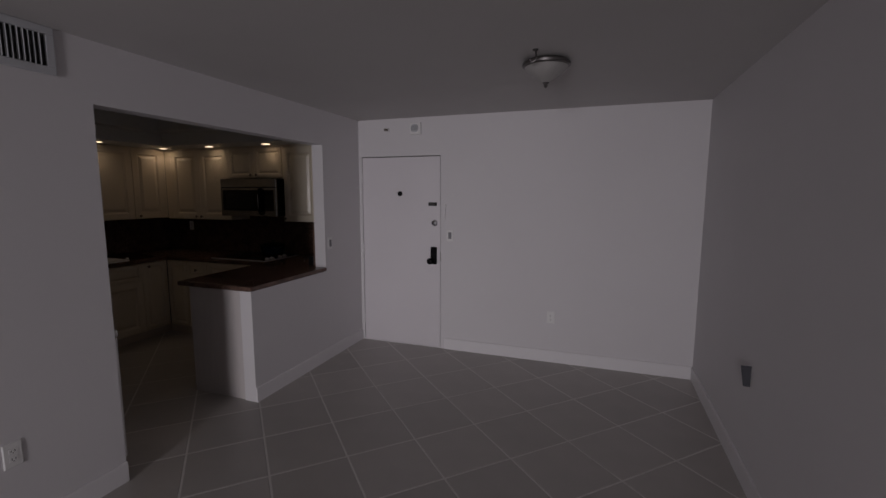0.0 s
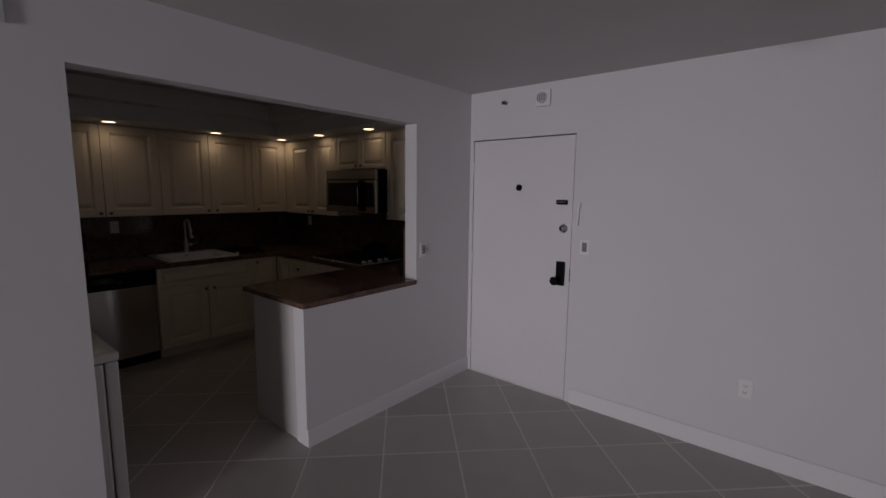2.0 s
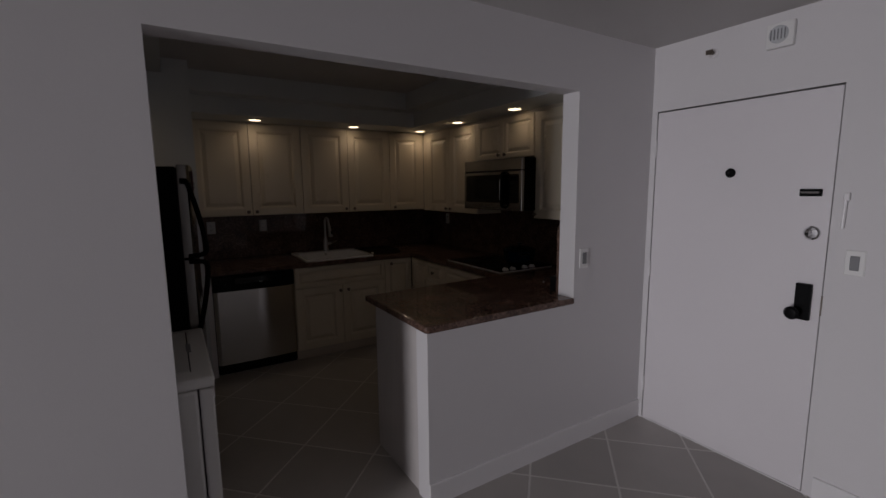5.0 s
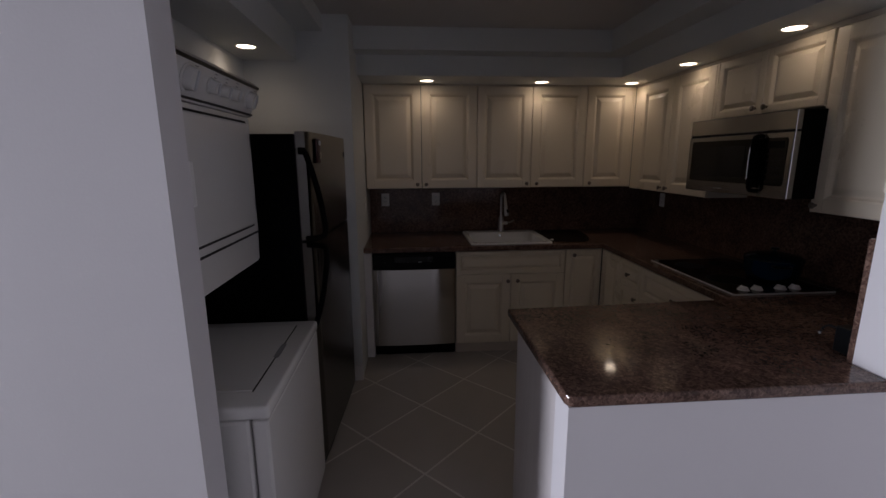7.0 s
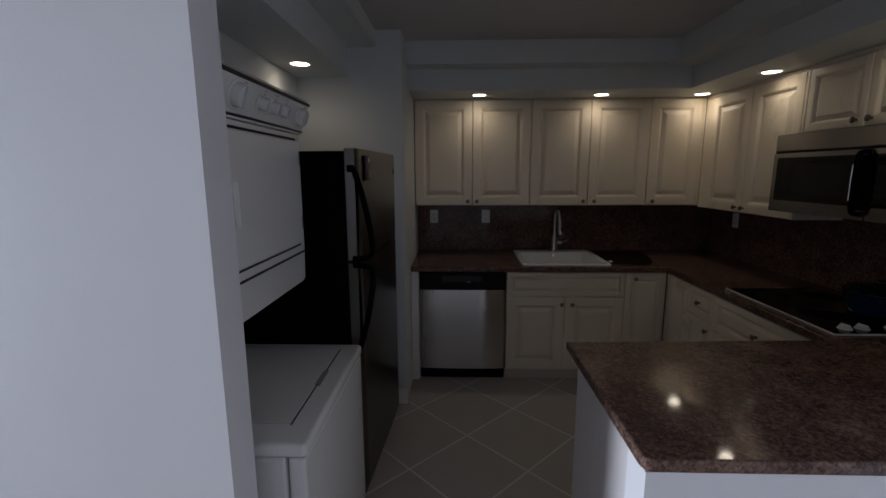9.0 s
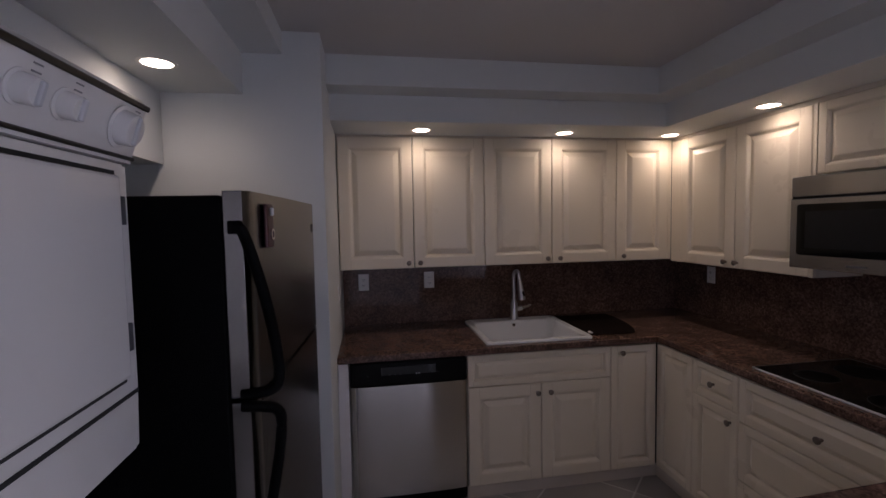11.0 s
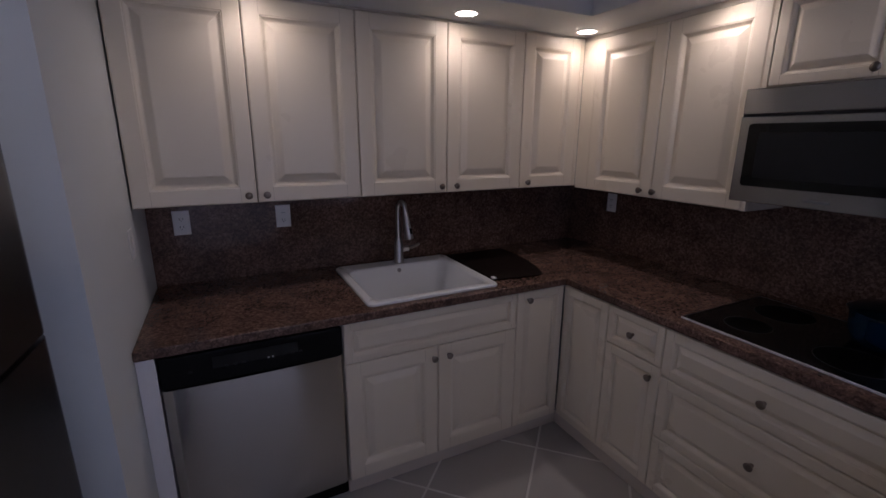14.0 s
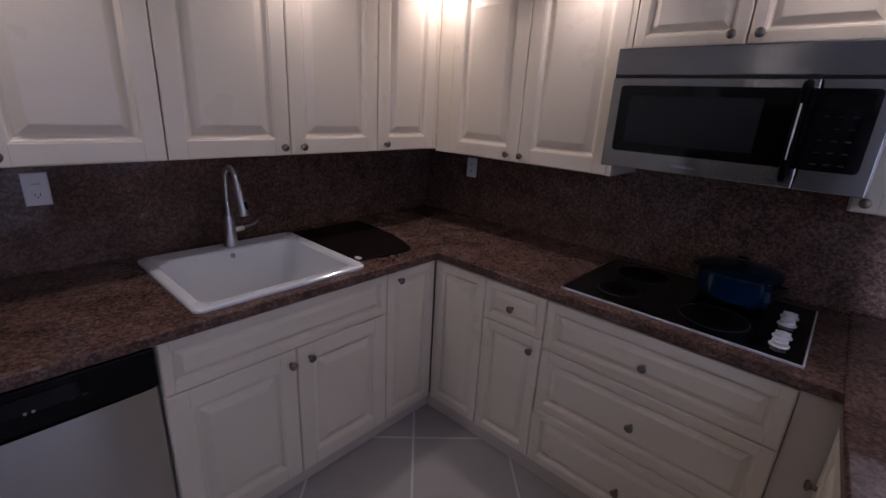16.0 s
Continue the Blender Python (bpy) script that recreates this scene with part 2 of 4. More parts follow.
def curve_pts(pts, n=8):
    """Catmull-Rom through the points."""
    p = [Vector(q) for q in pts]
    p = [2 * p[0] - p[1]] + p + [2 * p[-1] - p[-2]]
    out = []
    for i in range(1, len(p) - 2):
        for k in range(n):
            t = k / n
            a, b_, c, d = p[i - 1], p[i], p[i + 1], p[i + 2]
            out.append(0.5 * ((2 * b_) + (c - a) * t + (2 * a - 5 * b_ + 4 * c - d) * t * t + (3 * b_ - a - 3 * c + d) * t ** 3))
    out.append(p[-2])
    return out


def prism(outline, z0, z1, bev=0.0, seg=2):
    """An upright prism over a flat outline."""
    b = bmesh.new()
    f = b.faces.new([b.verts.new((x, y, z0)) for x, y in outline])
    r = bmesh.ops.extrude_face_region(b, geom=[f])
    for v in r["geom"]:
        if isinstance(v, bmesh.types.BMVert):
            v.co.z = z1
    if bev:
        es = [e for e in b.edges if abs(e.verts[0].co.z - z1) < 1e-6 and abs(e.verts[1].co.z - z1) < 1e-6 or abs(e.verts[0].co.z - z0) < 1e-6 and abs(e.verts[1].co.z - z0) < 1e-6]
        bmesh.ops.bevel(b, geom=es, offset=bev, segments=seg, profile=0.5, affect="EDGES")
    return b


def rounded(x0, x1, y0, y1, r, seg=5, which=(1, 1, 1, 1)):
    """Outline of a rectangle with rounded corners, in the order x0y0, x1y0, x1y1, x0y1."""
    pts = []
    for (cx, cy, a), on in zip(((x0, y0, 180), (x1, y0, 270), (x1, y1, 0), (x0, y1, 90)), which):
        if not on:
            pts.append((cx, cy))
            continue
        ox = cx + (r if cx == x0 else -r)
        oy = cy + (r if cy == y0 else -r)
        for k in range(seg + 1):
            t = radians(a + 90 * k / seg)
            pts.append((ox + r * math.cos(t), oy + r * math.sin(t)))
    return pts


def rings(w, h, steps):
    """A panel w by h, lying in x and z with its front towards +y, made of nested rectangles (inset, depth)."""
    b = bmesh.new()
    loops = []
    for i, d in steps:
        loops.append([b.verts.new(c) for c in ((i, d, i), (w - i, d, i), (w - i, d, h - i), (i, d, h - i))])
    for a, c in zip(loops, loops[1:]):
        for k in range(4):
            b.faces.new((a[k], a[(k + 1) % 4], c[(k + 1) % 4], c[k]))
    b.faces.new(loops[0])
    b.faces.new(loops[-1])
    return b


def link(name, b, material, m=None, smooth=False):
    if m is not None:
        b.transform(m)
    bmesh.ops.recalc_face_normals(b, faces=b.faces[:])
    me = bpy.data.meshes.new(name)
    b.to_mesh(me)
    b.free()
    me.materials.append(material)
    if smooth:
        for p in me.polygons:
            p.use_smooth = True
        me.set_sharp_from_angle(angle=radians(38))
    return new(name, me)


def part(name, b, material, parent, label="", m=None, smooth=False):
    o = link(name, b, material, m, smooth)
    o.parent = parent
    root = parent.parent or parent
    o.matrix_parent_inverse = (root.matrix_basis if parent is root else Matrix.Identity(4)).inverted() if parent is root else Matrix.Identity(4)
    if label:
        tagged(o, label)
    return o


def thing(name, label, category, at=(0, 0, 0), group="", kind=""):
    o = new(name)
    o.location = at
    o.empty_display_size = 0.1
    o.matrix_basis = Matrix.Translation(at)
    return tagged(o, label, category, group, kind)


def solid(name, b, material, label="", category="", kind="", group="", smooth=False, m=None):
    return tagged(link(name, b, material, m, smooth), label, category, group, kind)


# frames of the walls: x along the wall, y out of it, z up
def face_px(x0):   # wall facing +x, u runs along +y
    return Matrix(((0, 1, 0, x0), (1, 0, 0, 0), (0, 0, 1, 0), (0, 0, 0, 1)))


def face_ny(y0):   # facing -y, u along +x
    return Matrix(((1, 0, 0, 0), (0, -1, 0, y0), (0, 0, 1, 0), (0, 0, 0, 1)))


def face_py(y0):   # facing +y, u along +x
    return Matrix(((1, 0, 0, 0), (0, 1, 0, y0), (0, 0, 1, 0), (0, 0, 0, 1)))


def face_nx(x0):   # facing -x, u along +y
    return Matrix(((0, -1, 0, x0), (1, 0, 0, 0), (0, 0, 1, 0), (0, 0, 0, 1)))


def at(u, d, v):
    return Matrix.Translation((u, d, v))


TURN_OUT = Matrix.Rotation(radians(-90), 4, "X")   # lathe axis to +y (out of the wall)


# ---- structure ----
def wall(name, *boxes, material=WALL):
    b = bmesh.new()
    for q in boxes:
        bx(*q, bm=b)
    return solid(name, b, material, kind="structure")


B0 = -0.06
bed = bx(-THICK, EAST + 0.15, SOUTH - 0.15, COOKWALL + 0.15, -0.2, -0.0012)
bx(SINKWALL - 0.15, -THICK, ALCOVE - 0.15, COOKWALL + 0.15, -0.2, -0.0012, bm=bed)
SLAB = solid("floor", bed, GROUT, "light grey grout bed under diagonal taupe tiles", "floor", "structure")

# partition between the rooms, with the wide opening over the peninsula
wall("wall_partition", (-THICK, 0, SOUTH, JAMB_L, B0, CEIL), (-THICK, 0, JAMB_L, JAMB_R, HEAD, CEIL), (-THICK, 0, JAMB_R, COOKWALL, B0, CEIL))
wall("wall_peninsula", (-0.112, 0, 3.072, JAMB_R, B0, 0.8985))
# entrance wall with its door opening
D0, D1, DTOP = 0.036, 0.955, 2.052
wall("wall_entrance", (0, D0, DOORWALL, DOORWALL + 0.15, B0, CEIL), (D0, D1, DOORWALL, DOORWALL + 0.15, DTOP, CEIL), (D1, EAST, DOORWALL, DOORWALL + 0.15, B0, CEIL))
wall("wall_east", (EAST, EAST + 0.15, SOUTH, DOORWALL + 0.15, B0, CEIL))
wall("wall_south", (-THICK, 1.35, SOUTH - 0.15, SOUTH, B0, CEIL), (3.33, EAST + 0.15, SOUTH - 0.15, SOUTH, B0, CEIL), (1.35, 3.33, SOUTH - 0.15, SOUTH, 2.1, CEIL), (1.35, 3.33, SOUTH - 0.15, SOUTH, B0, 0.1))
solid("ceiling", bx(-THICK, EAST + 0.15, SOUTH - 0.15, DOORWALL + 0.15, CEIL, CEIL + 0.12), CEILING, "plain off-white living room ceiling", "ceiling", "structure")
solid("ceiling_kitchen", bx(SINKWALL - 0.15, -THICK, ALCOVE - 0.15, COOKWALL + 0.15, KCEIL, KCEIL + 0.1), CEILING, "plain kitchen ceiling inside a stepped tray", "ceiling", "structure")
WA, WB = -1.93, 2.264
wall("wall_kitchen_sink", (SINKWALL - 0.15, SINKWALL, WB, COOKWALL + 0.15, B0, KCEIL), material=KITCHENWALL)
wall("wall_kitchen_cooktop", (SINKWALL, 0, COOKWALL, COOKWALL + 0.15, B0, KCEIL), material=KITCHENWALL)
wall("wall_alcove_end", (SINKWALL - 0.15, WA, ALCOVE - 0.15, WB, B0, KCEIL), material=KITCHENWALL)
wall("wall_alcove_back", (WA, -THICK, ALCOVE - 0.15, ALCOVE, B0, KCEIL), material=KITCHENWALL)

# dropped soffits round the kitchen: lower box, then a band standing proud above it
SX, SY = -2.335, 4.27
solid("soffit_sink", bx(SINKWALL, SX, WB, COOKWALL, SOFFIT, 2.345), KITCHENWALL, "painted soffit above the sink cabinets", "soffit", "structure")
solid("soffit_cooktop", bx(SX, -THICK, SY, COOKWALL, SOFFIT, 2.345), KITCHENWALL, "painted soffit above the cooktop cabinets", "soffit", "structure")
solid("soffit_band_sink", bx(SINKWALL, SX + 0.165, WB, COOKWALL, 2.345, KCEIL), KITCHENWALL, "upper step of the tray ceiling", "soffit", "structure")
solid("soffit_band_cooktop", bx(SX + 0.165, -THICK, SY - 0.17, COOKWALL, 2.345, KCEIL), KITCHENWALL, "upper step of the tray ceiling", "soffit", "structure")
wall("bulkhead_laundry", (WA, -THICK, ALCOVE, LEDGE, 1.913, KCEIL), material=KITCHENWALL)
solid("soffit_laundry", bx(WA, -THICK, LEDGE, 1.932, 2.217, 2.394), KITCHENWALL, "painted soffit above the laundry alcove", "soffit", "structure")
solid("soffit_band_laundry", bx(WA, -THICK, LEDGE, 2.102, 2.394, KCEIL), KITCHENWALL, "upper step of the tray ceiling", "soffit", "structure")


def baseboard(name, m, u0, u1):
    b = rings(u1 - u0, 0.118, [(0, 0), (0, 0.010), (0.0, 0.013)])
    for v in b.verts:
        if v.co.y > 0.011 and v.co.z > 0.1:
            v.co.z -= 0.006
    return solid(name, b, TRIM, "white painted baseboard", "baseboard", "structure", m=m @ at(u0, 0, 0))


baseboard("baseboard_entrance", face_ny(DOORWALL), D1 + 0.045, EAST - 0.013)
baseboard("baseboard_east", face_nx(EAST), SOUTH, DOORWALL)
baseboard("baseboard_partition", face_px(0), SOUTH, JAMB_L)
baseboard("baseboard_peninsula", face_px(0), 3.072, DOORWALL)
baseboard("baseboard_alcove", face_px(WA), ALCOVE, WB)

# sliding glass doors behind the walk, the daylight's source
win = thing("window_1", "white-framed sliding glass door to the outside", "window", (2.34, SOUTH, 0.1), kind="structure")
for q in ((1.35, 1.41), (2.31, 2.37), (3.27, 3.33)):
    part("window_frame", bx(q[0], q[1], SOUTH - 0.11, SOUTH - 0.05, 0.1, 2.1, 0.004), TRIM, win)
for q in ((0.1, 0.16), (2.04, 2.1)):
    part("window_rail", bx(1.41, 3.27, SOUTH - 0.10, SOUTH - 0.06, q[0], q[1], 0.004), TRIM, win)
for q in ((1.41, 2.31), (2.37, 3.27)):
    pane = part("pane", bx(q[0], q[1], SOUTH - 0.084, SOUTH - 0.078, 0.16, 2.04), GLASS, win)
    pane.visible_shadow = False


# ---- entrance door ----
door = thing("door_1", "closed flush white entrance door with black hardware", "door", (0.5, DOORWALL, 0), kind="structure")
mdoor = face_ny(DOORWALL)
part("door_leaf", bx(D0 + 0.005, D1 - 0.005, -0.045, -0.003, 0.008, DTOP - 0.009, 0.002), DOORPAINT, door, m=mdoor)
part("door_stop", bx(D0, D1, -0.15, -0.09, 0.0, DTOP), DARKGAP, door, m=mdoor)
part("threshold", bx(D0, D1, -0.09, 0.0, -0.003, 0.006), TRIM, door, m=mdoor)
for z in (0.25, 1.05, 1.82):
    part("hinge", tube([(D0 + 0.004, 0.003, z - 0.05), (D0 + 0.004, 0.003, z + 0.05)], 0.007, 8), TRIM, door, m=mdoor)
part("peephole", lathe([(0.026, -0.004), (0.026, 0.004), (0.020, 0.008), (0.010, 0.008), (0, 0.006)]), BLACK, door, "black round peephole cover", m=mdoor @ at(0.492, 0, 1.657) @ TURN_OUT)
lp = part("latch_guard", bx(0.822, 0.912, -0.004, 0.010, 1.532, 1.568, 0.003), BLACK, door, "dark swing bar guard plate", m=mdoor)
part("latch_bar", bx(0.83, 0.905, 0.010, 0.020, 1.546, 1.556, 0.002), BRONZE, lp, m=mdoor)
db = part("deadbolt", lathe([(0.034, -0.003), (0.034, 0.008), (0.026, 0.016), (0, 0.018)]), CHROME, door, "round chrome deadbolt", m=mdoor @ at(0.888, 0, 1.353) @ TURN_OUT, smooth=True)
part("thumb_turn", bx(0.883, 0.893, 0.016, 0.032, 1.338, 1.368, 0.003), CHROME, db, m=mdoor)
es = part("escutcheon", bx(0.848, 0.915, -0.004, 0.022, 0.915, 1.10, 0.006, 2), BLACK, door, "black lock escutcheon", m=mdoor)
part("door_knob", lathe([(0.012, 0.0), (0.012, 0.03), (0.03, 0.045), (0.033, 0.06), (0.024, 0.072), (0, 0.075)], 20), BLACK, es, m=mdoor @ at(0.862, 0.02, 0.955) @ TURN_OUT, smooth=True)
part("strike_plate", bx(0.951, 0.957, -0.003, 0.004, 0.95, 1.05), NICKEL, door, m=mdoor)

bar = thing("door_guard_arm", "white painted swing bar door guard on the wall", "door guard", (1.005, DOORWALL, 1.45))
part("arm", tube([(1.004, 0.018, 1.385), (1.006, 0.018, 1.52)], 0.008, 8), TRIM, bar, m=mdoor)
part("mount", bx(0.998, 1.020, 0.006, 0.024, 1.515, 1.55, 0.003), TRIM, bar, m=mdoor)


# ---- wall plates ----
def wall_plate(name, m, u, v, kind, label, group="", combo=False):
    c = m @ Vector((u, 0, v))
    o = thing(name, label, "outlet" if kind == "outlet" else "switch", c, group)
    p = part("plate", rings(0.074, 0.118, [(0, 0), (0, 0.003), (0.004, 0.006)]), WHITE, o, m=m @ at(u - 0.037, 0, v - 0.059))
    if kind == "outlet":
        for dz in (-0.028,) if combo else (-0.028, 0.012):
            s = part("socket", bx(u - 0.016, u + 0.016, 0.006, 0.008, v + dz - 0.006, v + dz + 0.022, 0.002), WHITE, o, m=m)
            for du in (-0.007, 0.007):
                part("slot", bx(u + du - 0.0014, u + du + 0.0014, 0.008, 0.0085, v + dz + 0.004, v + dz + 0.014), DARKGAP, s, m=m)
            part("ground_hole", bx(u - 0.002, u + 0.002, 0.008, 0.0085, v + dz - 0.003, v + dz + 0.001), DARKGAP, s, m=m)
    if combo:
        part("switch_cradle", bx(u - 0.016, u + 0.016, 0.006, 0.008, v + 0.006, v + 0.034, 0.002), WHITE, o, m=m)
        part("toggle", bx(u - 0.011, u + 0.011, 0.008, 0.014, v + 0.017, v + 0.023, 0.001), LIGHTMARK, o, m=m)
    if kind != "outlet":
        r = part("rocker", bx(u - 0.017, u + 0.017, 0.006, 0.011, v - 0.034, v + 0.034, 0.002), GREYMARK if kind == "grey" else WHITE, o, m=m)
    return o


wall_plate("wall_outlet", face_ny(DOORWALL), 2.108, 0.453, "outlet", "white duplex outlet on the entrance wall")
wall_plate("wall_outlet", face_px(0), 1.548, 0.451, "outlet", "white duplex outlet low on the partition wall")
wall_plate("light_switch", face_ny(DOORWALL), 1.060, 1.226, "grey", "white switch plate with grey rocker beside the entrance door")
wall_plate("light_switch", face_px(0), 4.148, 1.169, "grey", "white switch plate with grey rocker on the partition wall")
wall_plate("wall_outlet", face_px(SINKWALL + 0.02), 2.407, 1.227, "outlet", "white duplex outlet on the granite backsplash", "backsplash outlets")
wall_plate("wall_outlet", face_px(SINKWALL + 0.02), 2.878, 1.228, "outlet", "white switch and outlet plate on the granite backsplash", "backsplash outlets", combo=True)
wall_plate("wall_outlet", face_ny(COOKWALL - 0.02), -2.660, 1.230, "outlet", "white duplex outlet on the granite backsplash", "backsplash outlets")
wall_plate("light_switch", face_py(WB), -2.60, 1.23, "white", "white switch plate beside the sink cabinets")

# loose plate hanging off the long wall
lo = thing("cable_plate", "grey blank cable plate hanging askew on the long wall", "wall plate", (EAST, 3.256, 0.633))
tilt = face_nx(EAST) @ at(3.256, 0.0, 0.633) @ Matrix.Rotation(radians(62), 4, "Z") @ Matrix.Rotation(radians(9), 4, "Y")
part("plate", bx(-0.037, 0.037, 0.008, 0.014, -0.06, 0.06, 0.002), SLATE, lo, m=tilt)
part("wall_box", bx(-0.028, 0.028, -0.03, 0.008, -0.045, 0.045), DARKGAP, lo, m=tilt)

# alarm sounder and sprinkler above the door
al = thing("alarm_sounder", "white square alarm sounder with grey grille", "alarm", (0.684, DOORWALL, 2.329))
part("housing", bx(0.624, 0.744, 0, 0.03, 2.268, 2.388, 0.006, 2), WHITE, al, m=mdoor)
gr = part("grille", lathe([(0.042, 0.028), (0.042, 0.036), (0.036, 0.040), (0, 0.040)]), LIGHTMARK, al, m=mdoor @ at(0.68, 0, 2.33) @ TURN_OUT)
for k in range(5):
    part("grille_bar", bx(0.648 + k * 0.015, 0.653 + k * 0.015, 0.040, 0.043, 2.305, 2.355), GREYMARK, gr, m=mdoor)
sp = thing("sprinkler_head", "small sidewall sprinkler head above the door", "sprinkler", (0.355, DOORWALL, 2.326))
part("escutcheon", lathe([(0.026, 0), (0.026, 0.004), (0.014, 0.012), (0, 0.012)]), TRIM, sp, m=mdoor @ at(0.355, 0, 2.326) @ TURN_OUT)
part("frame", tube([(0.355, 0.01, 2.326), (0.352, 0.045, 2.323)], 0.011, 8), NICKEL, sp, m=mdoor)
part("deflector", bx(0.335, 0.375, 0.045, 0.049, 2.312, 2.338, 0.002), NICKEL, sp, m=mdoor)

# return air grille high on the partition wall
ve = thing("return_air_grille", "grey return air grille with bent vertical louvres", "vent", (0, 1.5, 2.22))
mv = face_px(0) @ at(-0.004, 0, 0.006)
for q in ((1.10, 1.89, 2.215, 2.252), (1.10, 1.89, 2.398, 2.435), (1.10, 1.137, 2.252, 2.398), (1.853, 1.89, 2.252, 2.398)):
    part("grille_frame", bx(q[0], q[1], 0, 0.014, q[2], q[3], 0.003), LIGHTMARK, ve, m=mv)
part("backing", bx(1.137, 1.853, 0.001, 0.003, 2.252, 2.398), DARKGAP, ve, m=mv)
rnd = random.Random(5)
for k in range(33):
    u = 1.15 + k * 0.0212
    a = radians(20 + rnd.uniform(-10, 10)) if k < 20 else radians(2 + rnd.uniform(-12, 8))
    part("louvre", bx(-0.0008, 0.0008, -0.008, 0.008, 2.253, 2.397), LIGHTMARK, ve, m=mv @ at(u, 0.010, 0) @ Matrix.Rotation(a, 4, "Z"))

# flush ceiling lamp and the swag hook beside it
la = thing("ceiling_lamp", "unlit flush ceiling lamp, frosted dome in dark metal ring", "ceiling lamp", (2.185, 3.19, CEIL))
ml = Matrix.Translation((2.185, 3.19, CEIL)) @ Matrix.Diagonal((0.88, 0.88, 0.82, 1))
part("canopy", lathe([(0.12, 0.0), (0.148, -0.010), (0.160, -0.026), (0.158, -0.042), (0.146, -0.050), (0.13, -0.044)], 36), BRONZE, la, m=ml, smooth=True)
part("dome", lathe([(0.147, -0.040), (0.136, -0.066), (0.108, -0.098), (0.066, -0.130), (0.028, -0.153), (0, -0.160)], 36, cap=False), FROST, la, m=ml, smooth=True)
part("finial", lathe([(0.0, -0.150), (0.022, -0.152), (0.022, -0.160), (0.010, -0.168), (0.014, -0.178), (0.006, -0.190), (0, -0.194)], 16), BRONZE, la, m=ml, smooth=True)
hk = thing("swag_hook", "dark metal swag hook screwed into the ceiling", "hook", (2.148, 2.965, CEIL))
part("hook", tube(curve_pts([(0, 0, 0), (0.004, 0, -0.03), (0.004, 0, -0.05), (-0.012, 0, -0.064), (-0.028, 0, -0.054), (-0.028, 0, -0.044)], 5), 0.0045, 8), BRONZE, hk, m=Matrix.Translation((2.152, 2.965, CEIL)), smooth=True)
part("base", lathe([(0.016, 0), (0.016, -0.005), (0.006, -0.010)], 14), BRONZE, hk, m=Matrix.Translation((2.152, 2.965, CEIL)))


# ---- kitchen cabinets ----
def door_steps(f, k):
    """Raised-panel section: a frame of width f, a stepped inner edge, a groove and a sloped field, k setting their size."""
    tail = ((0.0, 0.020), (0.003, 0.0176), (0.007, 0.0172), (0.015, 0.0072), (0.020, 0.0036), (0.024, 0.0034), (0.052, 0.0166), (0.057, 0.0178))
    return [(0, 0), (0, 0.015), (0.003, 0.0185), (0.006, 0.020)] + [(f + i * k, d) for i, d in tail]


DOOR_STEPS, SLIM_STEPS, TINY_STEPS = door_steps(0.066, 1.0), door_steps(0.040, 0.72), door_steps(0.031, 0.6)
GAP = 0.0019
KNOB = [(0.0075, 0), (0.0065, 0.012), (0.010, 0.016), (0.0155, 0.021), (0.016, 0.026), (0.011, 0.030), (0, 0.031)]


def front(parent, m, u0, u1, v0, v1, name="door", knob=None, slim=False):
    w, h = u1 - u0 - 2 * GAP, v1 - v0 - 2 * GAP
    steps = TINY_STEPS if min(w, h) < 0.2 else SLIM_STEPS if slim or min(w, h) < 0.36 else DOOR_STEPS
    d = part(name, rings(w, h, steps), CREAM, parent, m=m @ at(u0 + GAP, 0.001, v0 + GAP))
    fw = steps[4][0]
    for a in (fw, w - fw):
        for z0, z1 in ((0.006, fw - 0.001), (h - fw + 0.001, h - 0.006)):
            part("frame_joint", bx(a - 0.0006, a + 0.0006, 0.0199, 0.0203, z0, z1), JOINTLINE, d, m=m @ at(u0 + GAP, 0.001, v0 + GAP))
    if knob:
        part("knob", lathe(KNOB, 14), NICKEL, d, "antique nickel knob", m=m @ at(knob[0], 0.019, knob[1]) @ TURN_OUT, smooth=True)
    return d


def cabinet(name, m, u0, u1, v0, v1, depth, label, group):
    o = thing(name, label, "cabinet", m @ Vector(((u0 + u1) / 2, 0, v0)), group)
    part("body", bx(u0 + 0.0005, u1 - 0.0005, -depth, 0, v0, v1), CREAM_IN, o, m=m)
    # near-black sheet added to paint shade into the seams between fronts
    part("shade_liner", bx(u0 + 0.003, u1 - 0.003, 0, 0.0008, v0 + 0.003, v1 - 0.003), DARKGAP, o, "dark liner putting shade behind the fronts", m=m)
    return o


UF, UC = -2.722, 4.605        # faces of the upper carcasses (doors stand 2 cm proud)
U0, U1 = 1.350, 2.194
V0, V1 = 1.337, 2.180         # the run above the cooktop hangs a little lower
ms, mc = face_px(UF), face_ny(UC)
wall_group, base_group = "cream wall cabinets", "cream base cabinets"
c = cabinet("wall_cabinet", ms, 2.268, 3.213, U0, U1, UF - SINKWALL, "cream raised-panel double wall cabinet above the counter", wall_group)
front(c, ms, 2.270, 2.741, U0, U1, knob=(2.704, U0 + 0.036))
front(c, ms, 2.741, 3.213, U0, U1, knob=(2.779, U0 + 0.036))
c = cabinet("wall_cabinet", ms, 3.213, 4.158, U0, U1, UF - SINKWALL, "cream raised-panel double wall cabinet above the sink", wall_group)
front(c, ms, 3.213, 3.685, U0, U1, knob=(3.648, U0 + 0.036))
front(c, ms, 3.685, 4.158, U0, U1, knob=(3.737, U0 + 0.036))
c = cabinet("wall_cabinet", ms, 4.158, 4.605, U0, U1, UF - SINKWALL, "cream raised-panel corner wall cabinet", wall_group)
front(c, ms, 4.158, 4.560, U0, U1, knob=(4.208, U0 + 0.036))
